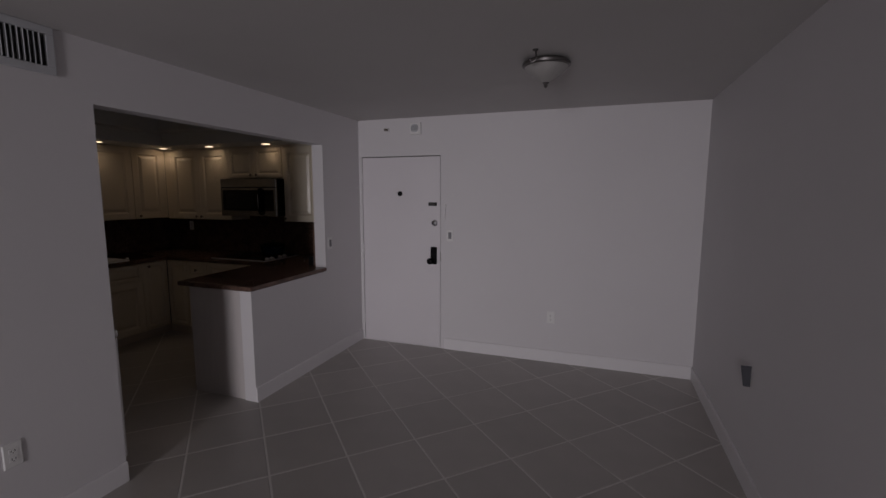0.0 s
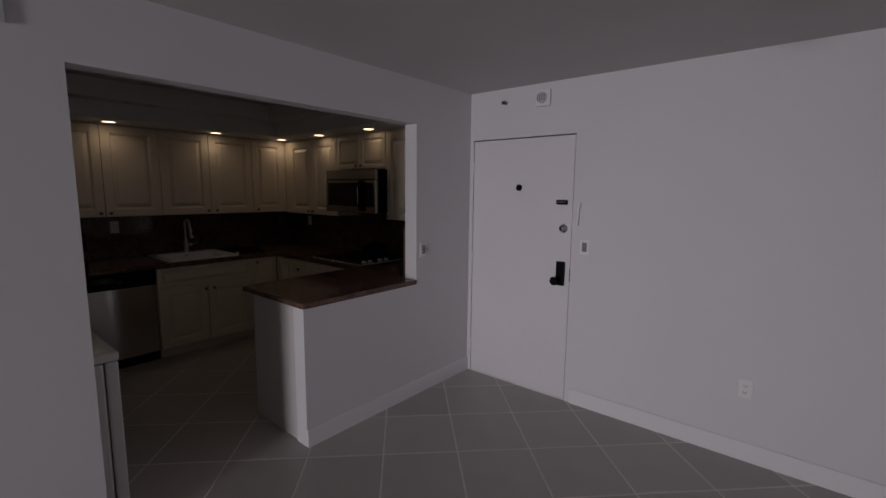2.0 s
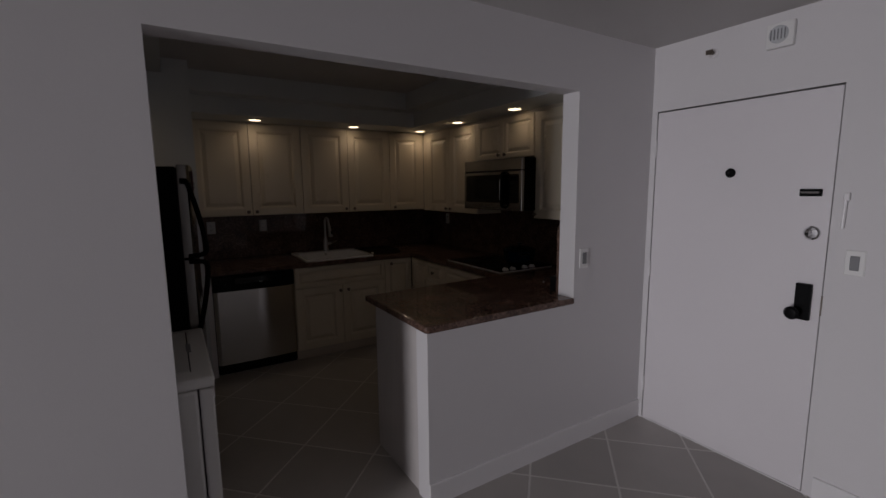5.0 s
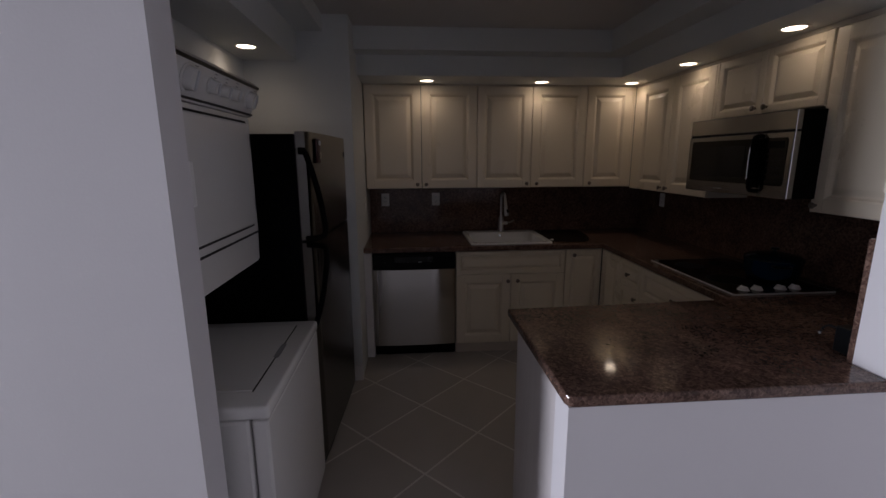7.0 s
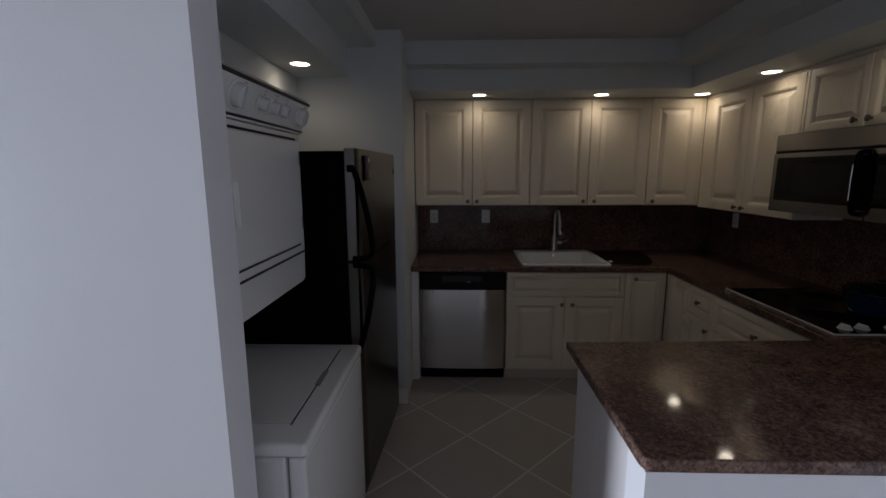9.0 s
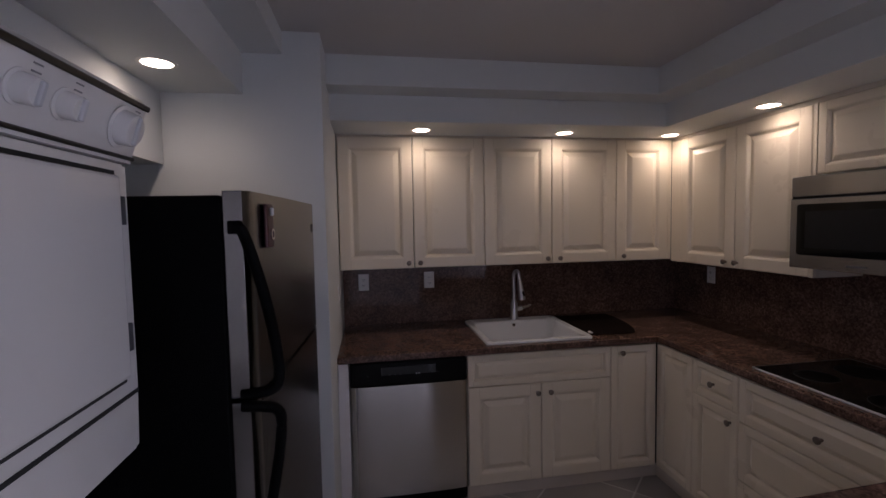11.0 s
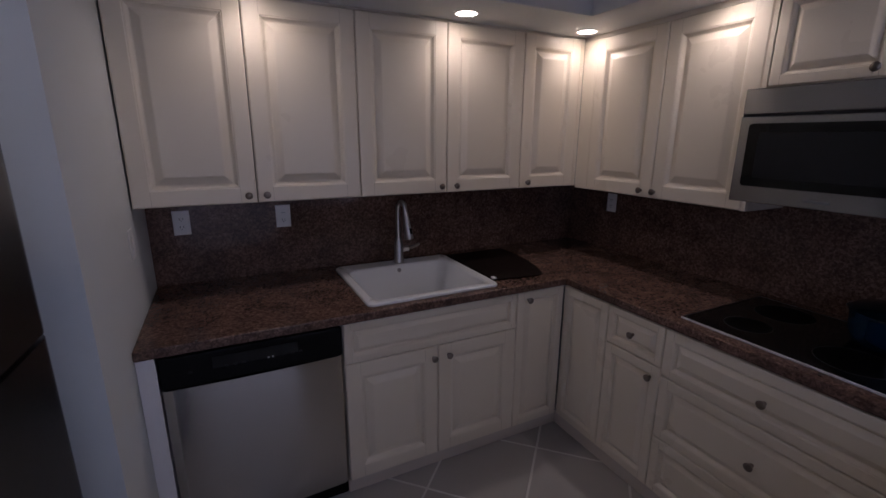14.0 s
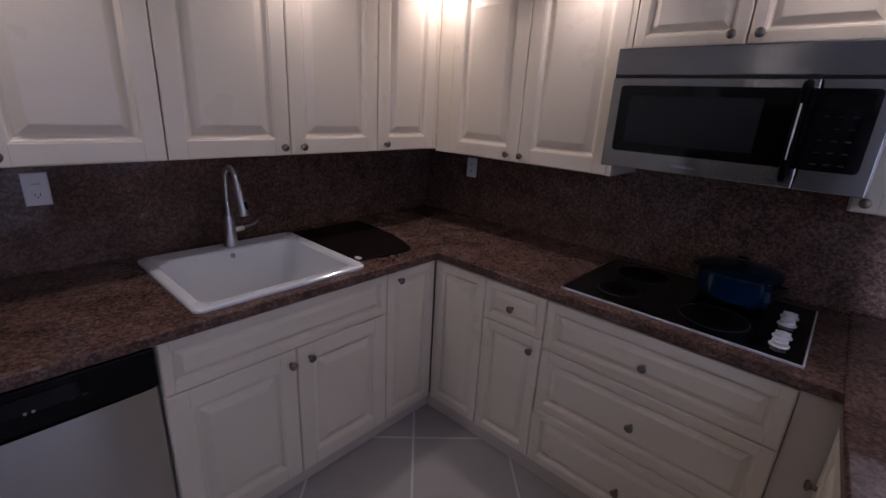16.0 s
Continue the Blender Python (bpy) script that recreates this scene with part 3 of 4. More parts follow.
part("filler", bx(4.5586, 4.5835, 0.0, 0.019, U0 + 0.002, U1 - 0.002), CREAM, c, m=ms)
c = cabinet("wall_cabinet", mc, UF + 0.002, -1.672, V0, V1, COOKWALL - UC, "cream raised-panel double wall cabinet beside the microwave", wall_group)
part("filler", bx(UF + 0.0195, -2.6036, 0.0, 0.0185, V0 + 0.002, V1 - 0.002), CREAM, c, m=mc)
front(c, mc, -2.605, -2.147, V0, V1, knob=(-2.206, V0 + 0.036))
front(c, mc, -2.147, -1.690, V0, V1, knob=(-2.124, V0 + 0.036))
part("end_stile", bx(-1.690, -1.672, 0.0, 0.020, V0 + 0.001, V1 - 0.002), CREAM, c, m=mc)
c = cabinet("wall_cabinet", mc, -1.672, -0.900, 1.836, V1, COOKWALL - UC, "short cream wall cabinet above the microwave", wall_group)
front(c, mc, -1.670, -1.288, 1.836, V1, knob=(-1.333, 1.836 + 0.035))
front(c, mc, -1.288, -0.902, 1.836, V1, knob=(-1.251, 1.836 + 0.035))
c = cabinet("wall_cabinet", mc, -0.900, -THICK - 0.03, V0, V1, COOKWALL - UC, "cream raised-panel wall cabinet near the opening", wall_group)
front(c, mc, -0.898, -0.45, V0, V1, knob=(-0.864, V0 + 0.035))
front(c, mc, -0.45, -THICK - 0.03, V0, V1)
for nm, b in (("scribe_sink", bx(SINKWALL, UF + 0.012, 2.268, UC, U1 + 0.001, SOFFIT - 0.0005)), ("scribe_cooktop", bx(UF + 0.012, -THICK, UC - 0.012, COOKWALL, V1 + 0.001, SOFFIT - 0.0005))):
    solid("trim_" + nm, b, CREAM_IN, "recessed strip above the wall cabinets", "trim", "structure")

BF, BC = -2.318, 4.215         # faces of the base carcasses
L0, L1 = 0.092, 0.874
mbs, mbc = face_px(BF), face_ny(BC)
DEP_S, DEP_C = BF - SINKWALL, COOKWALL - BC
pl = solid("toe_kick_sink", bx(BF - 0.04, BF - 0.022, 2.994, BC + 0.03, 0, L0), KICK, "dull cream toe kick under the sink cabinets", "trim", "structure")
solid("toe_kick_cooktop", bx(BF - 0.02, -0.68, BC + 0.012, BC + 0.03, 0, L0), KICK, "dull cream toe kick under the cooktop cabinets", "trim", "structure")
solid("end_panel", bx(SINKWALL, BF + 0.018, WB + 0.001, 2.323, 0, L1, 0.001), TRIM, "white filler panel beside the dishwasher", "panel", "structure")
c = cabinet("base_cabinet", mbs, 2.994, 3.888, L0, 0.655, DEP_S, "cream raised-panel sink base cabinet with two doors", base_group)
part("front_rail", bx(2.9945, 3.8875, -0.02, 0, 0.655, L1), CREAM_IN, c, m=mbs)
for u in (2.9945, 3.8695):
    part("side", bx(u, u + 0.018, -DEP_S, -0.02, 0.655, L1), CREAM_IN, c, m=mbs)
front(c, mbs, 2.994, 3.888, 0.684, L1, "false_drawer_front")
front(c, mbs, 2.994, 3.440, L0, 0.684, knob=(3.414, 0.627))
front(c, mbs, 3.440, 3.888, L0, 0.684, knob=(3.493, 0.627))
c = cabinet("base_cabinet", mbs, 3.888, 4.214, L0, L1, DEP_S, "narrow cream corner base cabinet", base_group)
front(c, mbs, 3.888, 4.1935, L0, L1, knob=(3.955, 0.830))
c = cabinet("base_cabinet", mbc, BF, -1.990, L0, L1, DEP_C, "narrow cream corner base cabinet without knob", base_group)
front(c, mbc, BF + 0.0197, -1.990, L0, L1)
c = cabinet("base_cabinet", mbc, -1.990, -1.683, L0, L1, DEP_C, "cream base cabinet with one drawer over a door", base_group)
front(c, mbc, -1.990, -1.683, 0.684, L1, "drawer", knob=(-1.840, 0.778))
front(c, mbc, -1.990, -1.683, L0, 0.684, knob=(-1.727, 0.625))
c = cabinet("drawer_cabinet", mbc, -1.683, -0.872, L0, L1, DEP_C, "cream base cabinet with three wide drawers", base_group)
front(c, mbc, -1.683, -0.872, 0.655, L1, "drawer", knob=(-1.284, 0.756), slim=True)
front(c, mbc, -1.683, -0.872, 0.365, 0.655, "drawer", knob=(-1.284, 0.505), slim=True)
front(c, mbc, -1.683, -0.872, L0, 0.365, "drawer", knob=(-1.284, 0.200), slim=True)
solid("filler_panel", bx(-0.870, -0.770, BC - 0.004, BC + 0.012, L0, L1), CREAM_IN, "plain cream filler beside the drawers", "panel", "structure")
PENX = -0.648
mp_ = face_nx(PENX)
c = cabinet("base_cabinet", mp_, 3.098, 3.618, L0, L1, -PENX - 0.114, "cream peninsula base cabinet facing the kitchen", base_group)
front(c, mp_, 3.098, 3.618, L0, L1, knob=(3.58, 0.80))
mp2 = face_nx(-0.752)
c = cabinet("base_cabinet", mp2, 3.62, 4.208, L0, L1, 0.752 - 0.114, "deeper cream peninsula base cabinet in the inner corner", base_group)
front(c, mp2, 3.62, 4.190, L0, L1, knob=(4.13, 0.64))
solid("peninsula_end_panel", bx(PENX, -0.113, 3.084, 3.0975, 0, 0.898), ENDPANEL, "smooth warm grey end panel of the peninsula", "panel", "structure")

# ---- granite ----
CT0, CT1 = 0.880, 0.920
SK = (-2.925, -2.345, 3.140, 3.768)   # sink cut-out
ctop = thing("countertop", "polished brown speckled granite countertop running round the kitchen", "countertop", (-2.6, 4.0, CT0))
CF = BF + 0.040
part("slab", bx(SINKWALL + 0.003, CF, WB + 0.001, SK[2], CT0, CT1, 0.006, 2), GRANITE, ctop)
part("slab", bx(SK[1], CF, SK[2] - 0.008, SK[3] + 0.008, CT0, CT1, 0.006, 2), GRANITE, ctop)
part("slab", bx(SINKWALL + 0.003, SK[0], SK[2] - 0.008, SK[3] + 0.008, CT0, CT1 - 0.0004), GRANITE, ctop)
part("slab", prism([(SINKWALL + 0.003, SK[3]), (CF, SK[3]), (CF, BC - 0.030), (-0.780, BC - 0.030), (-0.780, COOKWALL - 0.003), (SINKWALL + 0.003, COOKWALL - 0.003)], CT0, CT1, 0.006), GRANITE, ctop)
bar_out = [(-0.755, 3.063)] + [(-0.024 + 0.03 * math.cos(radians(a)), 3.093 + 0.03 * math.sin(radians(a))) for a in range(-90, 1, 15)] + [(0.006, JAMB_R - 0.0006), (-0.141, JAMB_R - 0.0006), (-0.141, COOKWALL - 0.02), (-0.790, COOKWALL - 0.02), (-0.790, 4.00)]
part("bar_slab", prism(bar_out, 0.899, 0.936, 0.008, 3), GRANITE, ctop)
bs = thing("backsplash", "polished brown granite backsplash between counter and wall cabinets", "backsplash", (-2.6, COOKWALL, CT1))
part("slab", bx(SINKWALL, SINKWALL + 0.02, WB + 0.001, COOKWALL - 0.02, CT1 - 0.004, U0 + 0.02), GRANITE, bs)
part("slab", bx(SINKWALL, -THICK, COOKWALL - 0.02, COOKWALL, CT1 - 0.004, U0 + 0.06), GRANITE, bs)
part("slab", bx(-0.140, -THICK, JAMB_R, COOKWALL - 0.02, CT1 - 0.004, U0), GRANITE, bs)

# ---- sink ----
def sink_mesh():
    b = bmesh.new()
    x0, x1, y0, y1 = -2.950, -2.320, 3.116, 3.790
    loops = []
    for inset_b, inset, z, r in ((0, 0, CT1 + 0.001, 0.03), (0, 0, CT1 + 0.010, 0.03), (0.006, 0.006, CT1 + 0.016, 0.03), (0.09, 0.036, CT1 + 0.014, 0.05), (0.098, 0.044, CT1 + 0.006, 0.05), (0.108, 0.054, 0.76, 0.055), (0.122, 0.068, 0.70, 0.06), (0.165, 0.11, 0.685, 0.06)):
        o = rounded(x0 + inset_b, x1 - inset, y0 + inset, y1 - inset, r, 6)
        loops.append([b.verts.new((x, y, z)) for x, y in o])
    n = len(loops[0])
    for a, q in zip(loops, loops[1:]):
        for k in range(n):
            b.faces.new((a[k], a[(k + 1) % n], q[(k + 1) % n], q[k]))
    b.faces.new(loops[-1])
    return b


sk = thing("kitchen_sink", "white porcelain drop-in single bowl sink", "sink", (-2.65, 3.48, CT1))
part("basin", sink_mesh(), PORCELAIN, sk, smooth=True)
part("drain", lathe([(0.045, 0.687), (0.042, 0.691), (0.03, 0.688), (0, 0.686)], 20), CHROME, sk, "chrome drain", m=Matrix.Translation((-2.62, 3.455, 0)))
part("overflow", lathe([(0.012, 0), (0.010, 0.003), (0, 0.003)], 16), CHROME, sk, m=Matrix.Translation((-2.841, 3.455, 0.905)) @ Matrix.Rotation(radians(80), 4, "Y"))

fa = thing("faucet", "brushed nickel pull-down faucet behind the sink", "faucet", (-2.895, 3.475, CT1 + 0.015))
fx, fy, fz = -2.895, 3.475, CT1 + 0.015
part("body", lathe([(0.031, 0), (0.031, 0.012), (0.026, 0.03), (0.024, 0.11), (0.016, 0.145)], 18), STEEL, fa, m=Matrix.Translation((fx, fy, fz)), smooth=True)
part("spout", tube(curve_pts([(fx, fy, fz + 0.12), (fx, fy, fz + 0.30), (fx + 0.008, fy + 0.003, fz + 0.336), (fx + 0.030, fy + 0.010, fz + 0.354), (fx + 0.052, fy + 0.017, fz + 0.338), (fx + 0.060, fy + 0.020, fz + 0.300)], 6), 0.0125, 12), STEEL, fa, smooth=True)
sh = part("spray_head", tube([(fx + 0.060, fy + 0.020, fz + 0.302), (fx + 0.074, fy + 0.024, fz + 0.235), (fx + 0.092, fy + 0.029, fz + 0.160), (fx + 0.093, fy + 0.029, fz + 0.153)], [0.0135, 0.018, 0.0235, 0.020], 14), STEEL, fa, smooth=True)
part("spray_button", tube([(fx + 0.094, fy + 0.034, fz + 0.215), (fx + 0.102, fy + 0.037, fz + 0.182)], 0.009, 8), BLACK, sh, "black spray button")
part("handle_hub", tube([(fx, fy + 0.015, fz + 0.075), (fx, fy + 0.06, fz + 0.078)], 0.016, 12), STEEL, fa, smooth=True)
part("lever", tube(curve_pts([(fx, fy + 0.05, fz + 0.08), (fx + 0.02, fy + 0.085, fz + 0.09), (fx + 0.035, fy + 0.115, fz + 0.108)], 4), [0.010] * 4 + [0.008] * 4 + [0.005], 10), NICKEL, fa, smooth=True)

mt = thing("drying_mat", "dark brown rubber drying mat beside the sink", "mat", (-2.65, 4.02, CT1))
part("mat", prism([(-2.95, 3.80), (-2.405, 3.80), (-2.380, 3.95), (-2.368, 4.070), (-2.380, 4.105), (-2.47, 4.150), (-2.62, 4.195), (-2.80, 4.215), (-2.95, 4.22)], CT1 + 0.001, CT1 + 0.008, 0.002), BROWNMAT, mt)
part("rim", prism(rounded(-2.935, -2.44, 3.805, 3.82, 0.006), CT1 + 0.008, CT1 + 0.012), BROWNMAT, mt)
cl = thing("sink_clip", "small white plastic clip beside the sink", "clip", (-2.385, 3.805, CT1 + 0.008))
part("clip", bx(-2.410, -2.380, 3.792, 3.812, CT1 + 0.0165, CT1 + 0.026, 0.003), WHITE, cl)

# ---- dishwasher ----
dw = thing("dishwasher", "stainless dishwasher with black control strip under the counter", "dishwasher", (BF, 2.68, 0))
part("tub", bx(2.329, 2.988, -0.55, -0.01, 0.02, L1), BLACK, dw, m=mbs)
def bowed_panel(u0, u1, d0, d1, v0, v1, bow, n=40):
    """A panel standing on the wall frame whose face bows out and rolls back at its sides."""
    w = (u1 - u0) / 2
    edge = [(u0 + w * (1 + s), d1 - bow + bow * (1 - s * s) - 0.010 * (max(0.0, abs(s) - 0.94) / 0.06) ** 2) for s in (2 * k / n - 1 for k in range(n + 1))]
    return prism([(u0, d0)] + [(u1, d0)] + edge[::-1], v0, v1)


dd = part("door", bowed_panel(2.330, 2.987, -0.008, 0.028, 0.098, 0.736, 0.010), STEEL_H, dw, "brushed stainless door", m=mbs, smooth=True)
cp = part("control_panel", bx(2.330, 2.987, -0.008, 0.024, 0.740, 0.868, 0.006, 2), BLACK, dw, "glossy black control strip", m=mbs)
part("handle_recess", bx(2.50, 2.81, 0.024, 0.027, 0.795, 0.845, 0.002), BLACKGLASS, cp, m=mbs)
for k, u in enumerate((2.44, 2.56, 2.59, 2.62, 2.712, 2.728, 2.80, 2.83)):
    part("button", bx(u - 0.02, u - 0.02 + (0.008 if k in (4, 5) else 0.014), 0.024, 0.0275, 0.795, 0.803, 0.001), LIGHTMARK if k in (4, 5) else KEYMARK, cp, m=mbs)
part("kick_plate", bx(2.332, 2.986, -0.05, -0.03, 0.0, 0.096), BLACK, dw, m=mbs)

# ---- cooktop and pot ----
ck = thing("cooktop", "black glass electric cooktop with four white knobs", "cooktop", (-1.29, 4.54, CT1))
part("glass", bx(-1.652, -0.884, 4.245, 4.790, CT1 + 0.001, CT1 + 0.008, 0.002), BLACKGLASS, ck)
# front and right sides get the bright colour as a painted highlight
for q in ((-1.657, -0.879, 4.241, 4.245), (-1.657, -0.879, 4.790, 4.795), (-1.657, -1.652, 4.245, 4.790), (-0.884, -0.879, 4.245, 4.790)):
    part("rim", bx(*q, CT1 + 0.0008, CT1 + 0.0092, 0.001), RIM_LIT if q[3] < 4.25 or q[0] > -0.89 else RIM, ck, "stainless rim with light and dark sides painted in")
for cx, cy, r in ((-1.485, 4.402, 0.082), (-1.150, 4.412, 0.112), (-1.480, 4.650, 0.105), (-1.150, 4.660, 0.080)):
    b = lathe([(r, CT1 + 0.0081), (r, CT1 + 0.0086), (r - 0.003, CT1 + 0.0086), (r - 0.003, CT1 + 0.0081)], 48, cap=False)
    bu = part("burner", b, RING, ck, "thin grey burner ring", m=Matrix.Translation((cx, cy, 0)))
    part("burner_disc", lathe([(r - 0.003, CT1 + 0.0079), (r - 0.003, CT1 + 0.0084), (0, CT1 + 0.0084)], 48), BURNER, bu, "matt black heating zone", m=Matrix.Translation((cx, cy, 0)))
for y in (4.345, 4.420, 4.550, 4.630):
    kn = part("knob", lathe([(0.028, 0), (0.028, 0.003), (0.023, 0.005), (0.021, 0.014), (0.018, 0.016), (0, 0.016)], 22), WHITE, ck, "white plastic knob", m=Matrix.Translation((-0.952, y, CT1 + 0.008)), smooth=True)
    part("grip", bx(-0.974, -0.930, y - 0.005, y + 0.005, CT1 + 0.0235, CT1 + 0.0275, 0.0018), WHITE, kn)

po = thing("cooking_pot", "blue enamelled pot with lid on the rear burner", "pot", (-1.138, 4.655, CT1 + 0.009))
mpo = Matrix.Translation((-1.138, 4.655, CT1 + 0.0095))
part("body", lathe([(0.0, 0.0), (0.098, 0.0), (0.115, 0.010), (0.132, 0.045), (0.138, 0.110), (0.142, 0.116), (0.138, 0.118), (0.130, 0.110)], 40, cap=False), BLUE, po, m=mpo, smooth=True)
lid = part("lid", lathe([(0.141, 0.117), (0.141, 0.124), (0.124, 0.136), (0.075, 0.148), (0.02, 0.153), (0, 0.153)], 40), LIDBLUE, po, m=mpo, smooth=True)
part("lid_knob", lathe([(0.008, 0.152), (0.008, 0.163), (0.021, 0.170), (0.020, 0.179), (0, 0.182)], 18), BLACK, lid, m=mpo, smooth=True)
for s in (-1, 1):
    part("handle", tube(curve_pts([(s * 0.128, -0.04, 0.098), (s * 0.163, -0.034, 0.100), (s * 0.172, 0, 0.101), (s * 0.163, 0.034, 0.100), (s * 0.128, 0.04, 0.098)], 5), 0.007, 8), BLACK, po, m=mpo @ Matrix.Rotation(radians(-25), 4, "Z"), smooth=True)

# ---- microwave ----
mw = thing("microwave", "stainless over-the-range microwave with black glass door", "microwave", (-1.294, 4.7, 1.40))
MY = 4.435
mm = face_ny(MY)
M0, M1 = -1.657, -0.874
part("case", bx(M0 + 0.003, M1 - 0.003, -(COOKWALL - MY), -0.03, 1.402, 1.822), BLACKTEX, mw, "black painted steel case", m=mm)
part("top_vent", bx(M0, M1, -0.03, 0.0, 1.729, 1.822, 0.005, 2), MW_STEEL, mw, m=mm)
part("vent_slot", bx(M0 + 0.002, M1 - 0.002, -0.03, -0.004, 1.721, 1.730), DARKGAP, mw, m=mm)
XS = -1.044
dm = part("door", bx(M0, XS - 0.001, -0.03, 0.004, 1.400, 1.721, 0.004, 2), MW_STEEL, mw, m=mm)
pnl = part("control_panel", bx(XS + 0.001, M1, -0.03, 0.004, 1.400, 1.721, 0.004, 2), MW_STEEL, mw, m=mm)


def upright(o, d0, d1):
    """A rounded plate from an outline in u and v, between two depths."""
    b = prism(o, d0, d1)
    b.transform(Matrix(((1, 0, 0, 0), (0, 0, 1, 0), (0, 1, 0, 0), (0, 0, 0, 1))))
    return b


part("door_glass", upright(rounded(M0 + 0.035, XS - 0.002, 1.462, 1.695, 0.014, 4, (1, 0, 0, 1)), 0.0035, 0.0065), BLACKGLASS, dm, "black door glass", m=mm)
part("window", bx(M0 + 0.075, -1.17, 0.0066, 0.0072, 1.495, 1.662), GREYGLASS, dm, m=mm)
part("keypad", upright(rounded(XS + 0.002, M1 - 0.030, 1.462, 1.695, 0.014, 4, (0, 1, 1, 0)), 0.0035, 0.0065), BLACKGLASS, pnl, "black keypad", m=mm)
part("display", bx(XS + 0.022, M1 - 0.045, 0.0066, 0.0071, 1.645, 1.680), BLACK, pnl, m=mm)
for r_ in range(5):
    for q in range(3):
        part("key", bx(XS + 0.026 + q * 0.032, XS + 0.040 + q * 0.032, 0.0066, 0.0071, 1.480 + r_ * 0.034, 1.484 + r_ * 0.034), KEYMARK, pnl, m=mm)
hd = part("handle", tube(curve_pts([(-1.073, 0.006, 1.708), (-1.073, 0.036, 1.697), (-1.073, 0.046, 1.64), (-1.073, 0.048, 1.57), (-1.073, 0.046, 1.50), (-1.073, 0.036, 1.44), (-1.073, 0.006, 1.428)], 5), 0.0115, 12), BLACKTEX, mw, "black bar handle with chrome strip", m=mm, smooth=True)
part("handle_strip", tube(curve_pts([(-1.073, 0.0575, 1.65), (-1.073, 0.0590, 1.57), (-1.073, 0.0575, 1.49)], 5), 0.0028, 8), CHROME, hd, m=mm, smooth=True)
part("handle_web", bx(-1.081, -1.065, 0.0066, 0.046, 1.446, 1.690, 0.003), BLACKTEX, hd, m=mm)
part("badge", bx(-1.40, -1.32, 0.004, 0.0055, 1.422, 1.430), GREYMARK, dm, m=mm)
part("grease_filter", bx(M0 + 0.05, M1 - 0.05, -0.36, -0.08, 1.397, 1.4025), GREYMARK, mw, m=mm)

part("edge_trim", bx(M1 - 0.001, M1 + 0.003, -0.004, 0.003, 1.402, 1.820, 0.002), CHROME, mw, "polished edge strip", m=mm)

# ---- small things by the opening ----
pa = thing("power_adapter", "black power adapter with short cable on the bar counter", "adapter", (-0.2, 4.12, 0.936))
part("block", bx(-0.222, -0.160, 4.100, 4.150, 0.937, 1.030, 0.006, 2), BLACK, pa)
part("cable", tube(curve_pts([(-0.21, 4.11, 1.010), (-0.235, 4.098, 1.022), (-0.255, 4.092, 1.008), (-0.262, 4.088, 0.990)], 5), 0.004, 8), BLACK, pa, smooth=True)
part("plug_tip", bx(-0.266, -0.258, 4.083, 4.091, 0.980, 0.990, 0.002), GREYMARK, pa, "grey plug tip")

# ---- downlights ----
for lx, ly, lz in LAMPS:
    o = thing("downlight", "lit recessed warm downlight in the soffit", "downlight", (lx, ly, lz), "kitchen downlights")
    mo = Matrix.Translation((lx, ly, lz))
    part("trim_ring", lathe([(0.050, -0.0005), (0.064, -0.0005), (0.064, -0.002), (0.053, -0.004), (0.050, -0.003)], 32, cap=False), WHITE, o, m=mo, smooth=True)
    part("lens", lathe([(0.050, -0.0005), (0.050, -0.0015), (0.03, -0.002), (0, -0.002)], 32, cap=False), BULB, o, "glowing lens", m=mo, smooth=True)

# ---- refrigerator ----
fr = thing("refrigerator", "black-sided top-freezer refrigerator with stainless doors", "refrigerator", (-1.362, 1.9, 0))
FR = Matrix.Translation((-1.362, 2.142, 0)) @ Matrix.Rotation(radians(-3.9), 4, "Z")
FW = 0.40
part("body", bx(-FW, FW, -0.68, 0.0, 0.03, 1.716, 0.004), BLACKTEX, fr, "black textured cabinet", m=FR)


def fridge_door(z0, z1):
    b = bmesh.new()
    cols = []
    n = 60
    for k in range(n + 1):
        s = -1 + 2 * k / n
        x = s * FW
        y = 0.062 + 0.006 * (1 - s * s) - 0.012 * (max(0.0, abs(s) - 0.93) / 0.07) ** 2
        cols.append((x, y))
    out = [(FW, 0.006)] + [(x, y) for x, y in reversed(cols)] + [(-FW, 0.006)]
    f = b.faces.new([b.verts.new((x, y, z0)) for x, y in out])
    r = bmesh.ops.extrude_face_region(b, geom=[f])
    for v in r["geom"]:
        if isinstance(v, bmesh.types.BMVert):
            v.co.z = z1
    return b


SEAM = 1.224
top_d = part("freezer_door", fridge_door(SEAM + 0.006, 1.726), FRIDGE_STEEL, fr, "stainless freezer door", m=FR, smooth=True)
low_d = part("fridge_door", fridge_door(0.10, SEAM - 0.006), FRIDGE_STEEL, fr, "stainless refrigerator door", m=FR, smooth=True)
# thin strips of lighter steel stand in for the living room's reflection
for dz0, dz1, dpart in ((SEAM + 0.008, 1.724, top_d), (0.102, SEAM - 0.008, low_d)):
    part("lit_door_edge", bx(FW - 0.001, FW + 0.002, 0.007, 0.050, dz0, dz1, 0.0008), MW_STEEL, dpart, "strip of lighter steel for the reflection on the door's side", m=FR)
part("kick_grille", bx(-FW + 0.01, FW - 0.01, -0.02, 0.03, 0.0, 0.09), BLACK, fr, m=FR)
hx = FW - 0.024


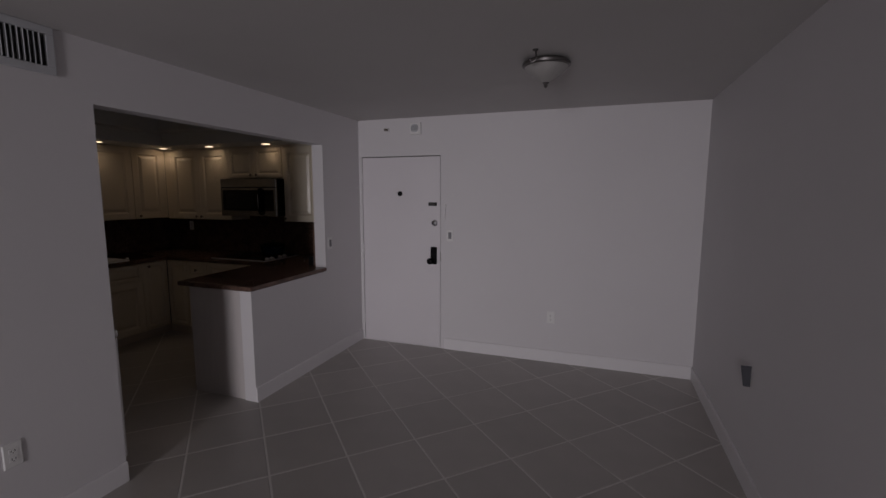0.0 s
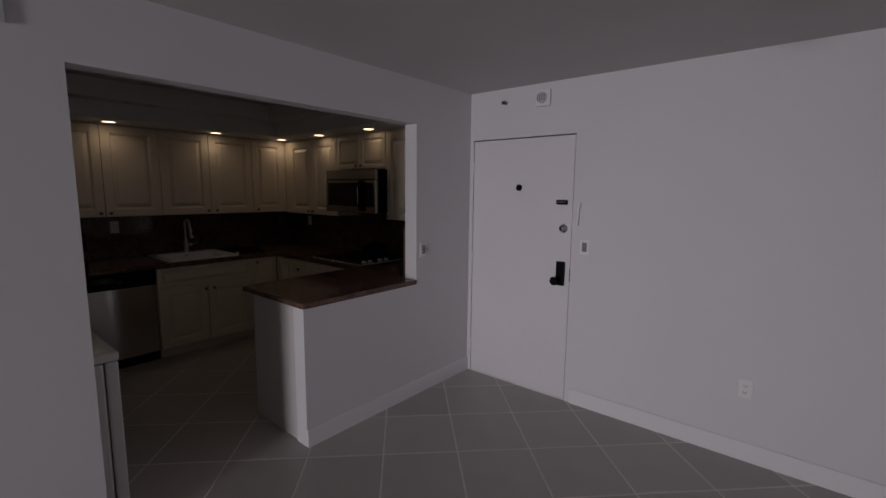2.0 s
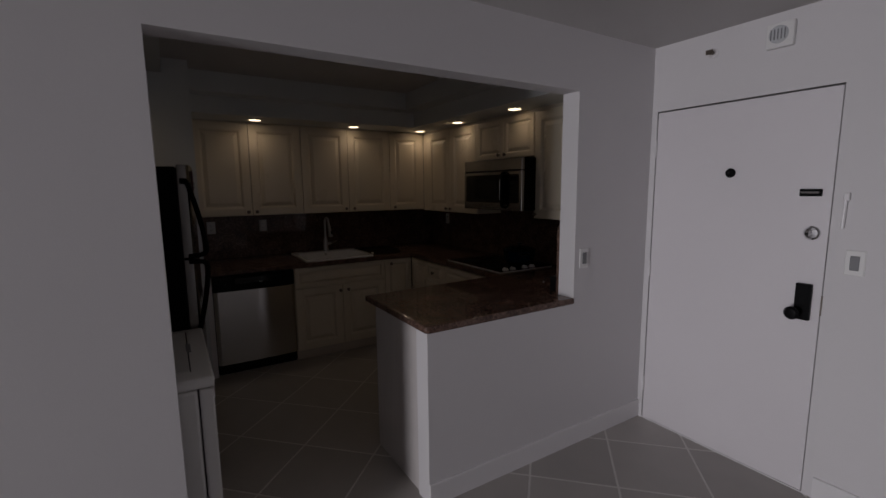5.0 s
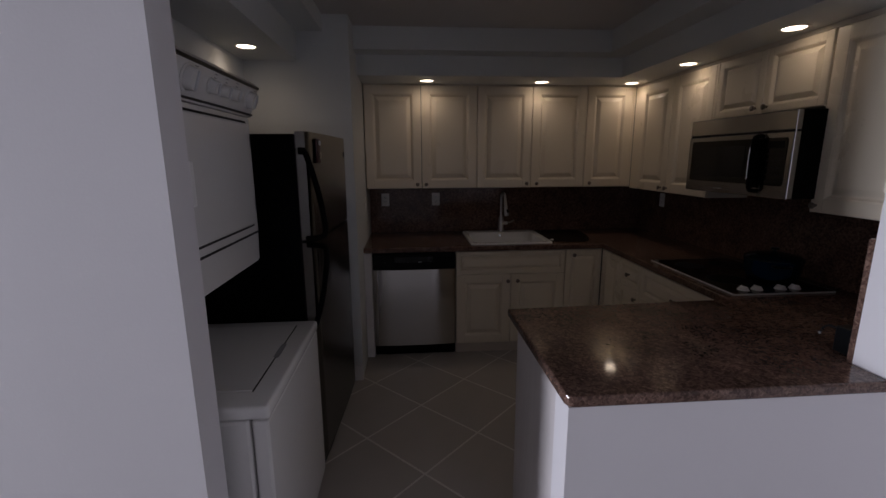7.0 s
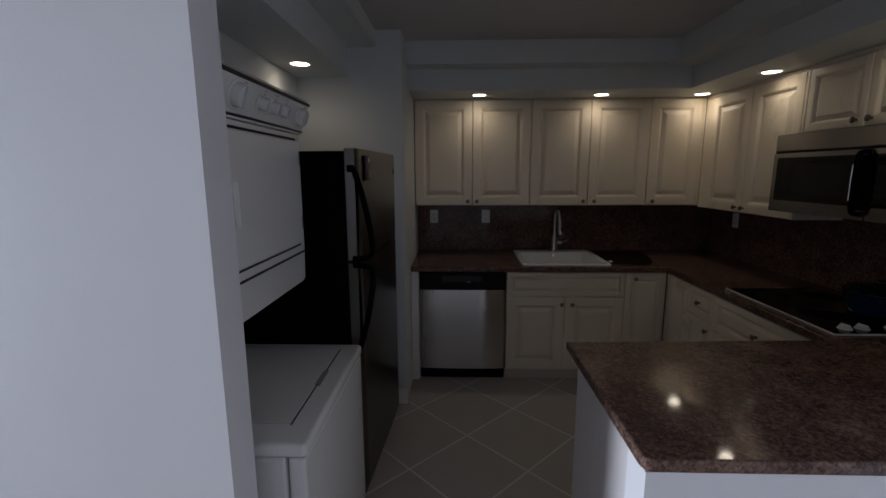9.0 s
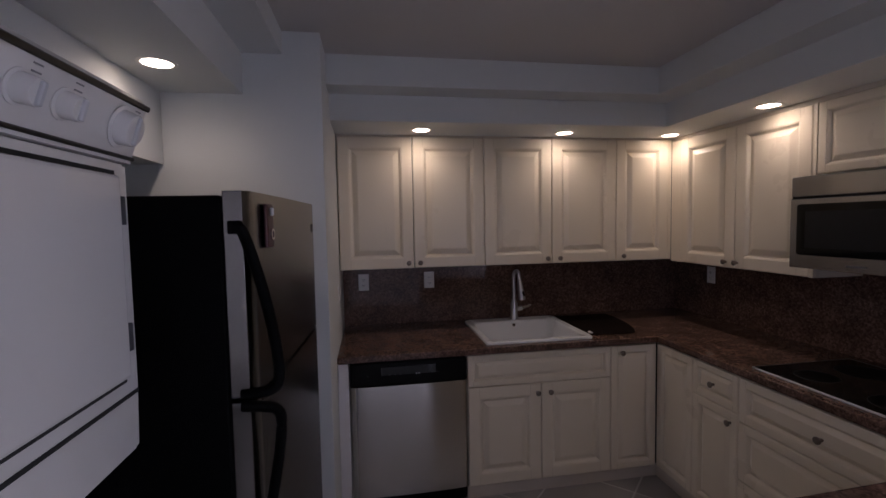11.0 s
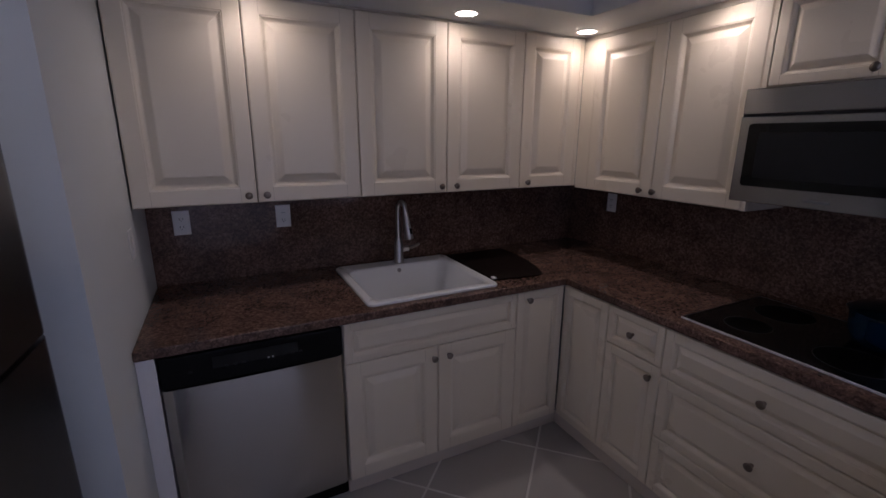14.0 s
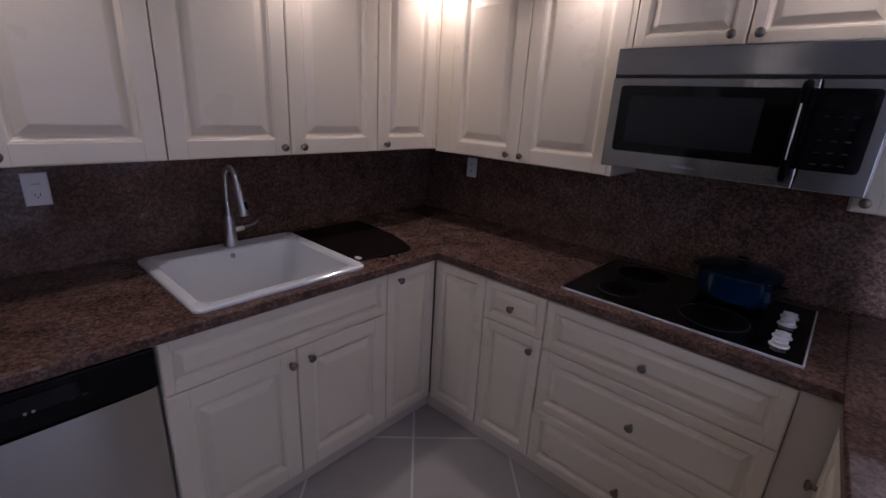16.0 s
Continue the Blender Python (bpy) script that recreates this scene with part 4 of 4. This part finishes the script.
def bowed(sign):
    """A flat black handle, fixed to the door's side, that bows out furthest near the seam."""
    rise = [(0.016, 0.030, -0.004), (0.017, 0.074, 0.000), (0.026, 0.106, -0.006), (0.055, 0.116, -0.014), (0.120, 0.110, -0.018), (0.200, 0.098, -0.016), (0.290, 0.080, -0.010), (0.370, 0.060, -0.002), (0.412, 0.046, 0.003), (0.418, 0.030, 0.003)]
    return tube(curve_pts([(FW + dx, dy, SEAM + sign * dz) for dz, dy, dx in rise], 5), 0.0135, 12)


part("handle", bowed(1), BLACKTEX, top_d, "black bowed handle", m=FR, smooth=True)
part("handle", bowed(-1), BLACKTEX, low_d, "black bowed handle", m=FR, smooth=True)
for zc in (1.640, 0.808):
    part("handle_mount", bx(FW - 0.001, FW + 0.009, 0.016, 0.050, zc - 0.016, zc + 0.016, 0.004, 2), BLACKTEX, top_d if zc > SEAM else low_d, m=FR)
part("emblem", lathe([(0.016, 0), (0.016, 0.003), (0, 0.004)], 18), BLACK, top_d, m=FR @ at(-FW + 0.058, 0.0625, 1.630) @ TURN_OUT)
mg = thing("fridge_magnet", "dark red clip magnet on the freezer door", "magnet", FR @ Vector((hx - 0.12, 0.09, 1.68)))
MG = FR @ at(hx - 0.105, 0.0665, 1.640)
part("base", bx(-0.032, 0.032, 0, 0.012, -0.055, 0.06, 0.008, 2), DARKRED, mg, m=MG)
part("ring", lathe([(0.015, 0.010), (0.015, 0.017), (0.010, 0.017), (0.010, 0.010)], 18, cap=False), CHROME, mg, m=MG @ at(0, 0, -0.02) @ TURN_OUT)
part("clip", bx(-0.006, 0.010, 0.012, 0.020, 0.028, 0.050, 0.003), LIGHTMARK, mg, m=MG)

# ---- stacked laundry ----
W0, W1 = -0.925, -0.168
wd = thing("stacked_washer_dryer", "white stacked laundry centre with top-loading washer and dryer above", "washer dryer", ((W0 + W1) / 2, 1.85, 0))
part("washer_body", bx(W0, W1, ALCOVE + 0.02, 2.112, 0.02, 0.800, 0.012, 2), ENAMEL, wd)
tp = part("washer_top", bx(W0 - 0.002, W1 + 0.004, ALCOVE + 0.02, 2.176, 0.802, 0.848, 0.014, 3), ENAMEL, wd, smooth=True)
ldd = part("washer_lid", bx(W0 + 0.07, W1 - 0.10, 1.66, 2.092, 0.848, 0.8525, 0.002), ENAMEL, wd, "white hinged lid")
part("lid_gap", bx(W0 + 0.066, W1 - 0.096, 2.092, 2.0975, 0.848, 0.8492), DARKGAP, ldd)
part("lid_grip", bx(-0.64, -0.52, 2.086, 2.108, 0.8482, 0.8535, 0.002), GREYMARK, ldd)
part("front_panel", bx(W0, W1, 2.117, 2.170, 0.04, 0.799, 0.009, 2), ENAMEL, wd)
# black here paints the shade below the dryer into the column
part("rear_column", bx(W0 + 0.01, W1 - 0.01, ALCOVE + 0.02, 1.62, 0.848, 1.20), BLACKTEX, wd, "rear support column coloured black for the shade there")
b = bmesh.new()
prof = [(ALCOVE + 0.02, 1.00), (1.64, 1.00), (1.935, 1.154), (1.940, 1.300), (1.940, 1.780), (ALCOVE + 0.02, 1.780)]
f = b.faces.new([b.verts.new((W0, y, z)) for y, z in prof])
r = bmesh.ops.extrude_face_region(b, geom=[f])
for v in r["geom"]:
    if isinstance(v, bmesh.types.BMVert):
        v.co.x = W1
bmesh.ops.bevel(b, geom=b.edges[:], offset=0.006, segments=2, affect="EDGES")
part("dryer_body", b, ENAMEL, wd)
mdr = face_py(1.940)
part("panel_gap", bx(W0 + 0.006, W1 - 0.006, 0.0, 0.0015, 1.280, 1.289), DARKGAP, wd, m=mdr)
dr = part("dryer_door", bx(W0 + 0.055, W1 - 0.055, 0.001, 0.016, 1.328, 1.752, 0.008, 2), ENAMEL, wd, "white dryer door", m=mdr)
part("door_gap", bx(W0 + 0.050, W1 - 0.050, 0.0, 0.0014, 1.316, 1.327), DARKGAP, wd, m=mdr)
part("door_gap", bx(W0 + 0.050, W1 - 0.050, 0.0, 0.0014, 1.753, 1.762), DARKGAP, wd, m=mdr)
part("door_pull", bx(W1 - 0.155, W1 - 0.125, 0.014, 0.024, 1.46, 1.60, 0.005, 2), WHITE, dr, m=mdr)
for z in (1.41, 1.68):
    part("hinge", bx(W0 + 0.030, W0 + 0.052, 0.0, 0.010, z - 0.03, z + 0.03, 0.002), SLATE, dr, m=mdr)
# sloping control console
b = bmesh.new()
prof = [(LEDGE + 0.02, 1.782), (1.948, 1.782), (1.950, 1.789), (1.990, 1.905), (1.978, 1.919), (LEDGE + 0.02, 1.919)]
f = b.faces.new([b.verts.new((W0, y, z)) for y, z in prof])
r = bmesh.ops.extrude_face_region(b, geom=[f])
for v in r["geom"]:
    if isinstance(v, bmesh.types.BMVert):
        v.co.x = W1
co = part("control_console", b, ENAMEL, wd, "white sloping control console")
mco = Matrix.Translation((0, 1.970, 1.847)) @ Matrix.Rotation(radians(-19.0), 4, "X")
part("console_trim", bx(W0 - 0.002, W1 + 0.002, -0.004, 0.006, 0.050, 0.062, 0.002), RIM, co, m=mco)
part("console_trim", bx(W0 - 0.002, W1 + 0.002, -0.004, 0.006, -0.062, -0.054, 0.002), RIM, co, m=mco)
for u, rr in ((-0.850, 0.036), (-0.680, 0.023), (-0.585, 0.023), (-0.490, 0.023), (-0.330, 0.037)):
    dial = part("dial", lathe([(rr * 1.2, 0.0), (rr * 1.2, 0.002), (rr, 0.004), (rr * 0.92, 0.026), (rr * 0.85, 0.029), (0, 0.029)], 26), ENAMEL, co, "white round dial", m=mco @ at(u, 0.001, 0) @ TURN_OUT, smooth=True)
    part("dial_grip", bx(u - 0.005, u + 0.005, 0.027, 0.036, -rr * 0.8, rr * 0.8, 0.002), LIGHTMARK, dial, m=mco)
    for k in range(4):
        part("print", bx(u - rr * 1.5, u - rr * 1.5 + 0.020, 0.0008, 0.0016, 0.040 - k * 0.012, 0.043 - k * 0.012), GREYMARK, co, m=mco)

# ---- floor tiles, laid diagonally ----
P = 0.3275                 # half a tile's diagonal
JOINT = 0.0115
TILE_H = 0.008


def clip_poly(poly, nx, ny, c):
    out = []
    for (x0, y0), (x1, y1) in zip(poly, poly[1:] + poly[:1]):
        a, b_ = nx * x0 + ny * y0 - c, nx * x1 + ny * y1 - c
        if a <= 0:
            out.append((x0, y0))
        if a * b_ < 0:
            s = a / (a - b_)
            out.append((x0 + s * (x1 - x0), y0 + s * (y1 - y0)))
    return out


def tile_mesh(poly):
    bev = 0.0025
    cx, cy = sum(p[0] for p in poly) / len(poly), sum(p[1] for p in poly) / len(poly)
    vs, fs, n = [], [], len(poly)
    for z, k in ((-TILE_H, 0), (-0.0010, 0), (0.0, bev)):
        for x, y in poly:
            L = math.hypot(cx - x, cy - y) or 1
            vs.append((x + (cx - x) / L * k * 1.4, y + (cy - y) / L * k * 1.4, z))
    for lay in (0, 1):
        for k in range(n):
            fs.append((lay * n + k, lay * n + (k + 1) % n, (lay + 1) * n + (k + 1) % n, (lay + 1) * n + k))
    fs.append(tuple(range(2 * n, 3 * n)))
    me = bpy.data.meshes.new("tile")
    me.from_pydata(vs, [], fs)
    me.materials.append(TILE)
    return me


hp = P - JOINT * 0.707
full = [(-hp, 0), (0, -hp), (hp, 0), (0, hp)]
FULL = tile_mesh(full)
LIM = ((1, 0, EAST + 0.05), (0, 1, COOKWALL + 0.05), (-1, 0, -(SINKWALL - 0.05)), (0, -1, -(SOUTH - 0.05)))
for i in range(-34, 34):
    for j in range(-34, 34):
        if (i + j) % 2 == 0:
            continue
        x, y = 0.092 + i * P, 3.662 + j * P
        lims = list(LIM)
        if y < ALCOVE - 0.15:
            lims[2] = (-1, 0, 0.10)
        elif y < WB and x < WA - 0.2:
            continue
        elif x + P < 0 and y < ALCOVE + 0.3:
            lims[3] = (0, -1, -(ALCOVE - 0.1))
        if x > 0.05 and y > DOORWALL - 0.4:
            lims[1] = (0, 1, DOORWALL + 0.05)
        poly = [(x + a, y + b_) for a, b_ in full]
        cut = poly
        for q in lims:
            cut = clip_poly(cut, *q) if cut else cut
        if len(cut) < 3:
            continue
        area = abs(sum(a[0] * b_[1] - b_[0] * a[1] for a, b_ in zip(cut, cut[1:] + cut[:1]))) / 2
        if area < 0.004:
            continue
        whole = len(cut) == 4 and abs(area - 2 * hp * hp) < 1e-4
        me = FULL if whole else tile_mesh([(a - x, b_ - y) for a, b_ in cut])
        t = new("tile", me)
        t.parent = SLAB
        t.location = (x, y, 0)
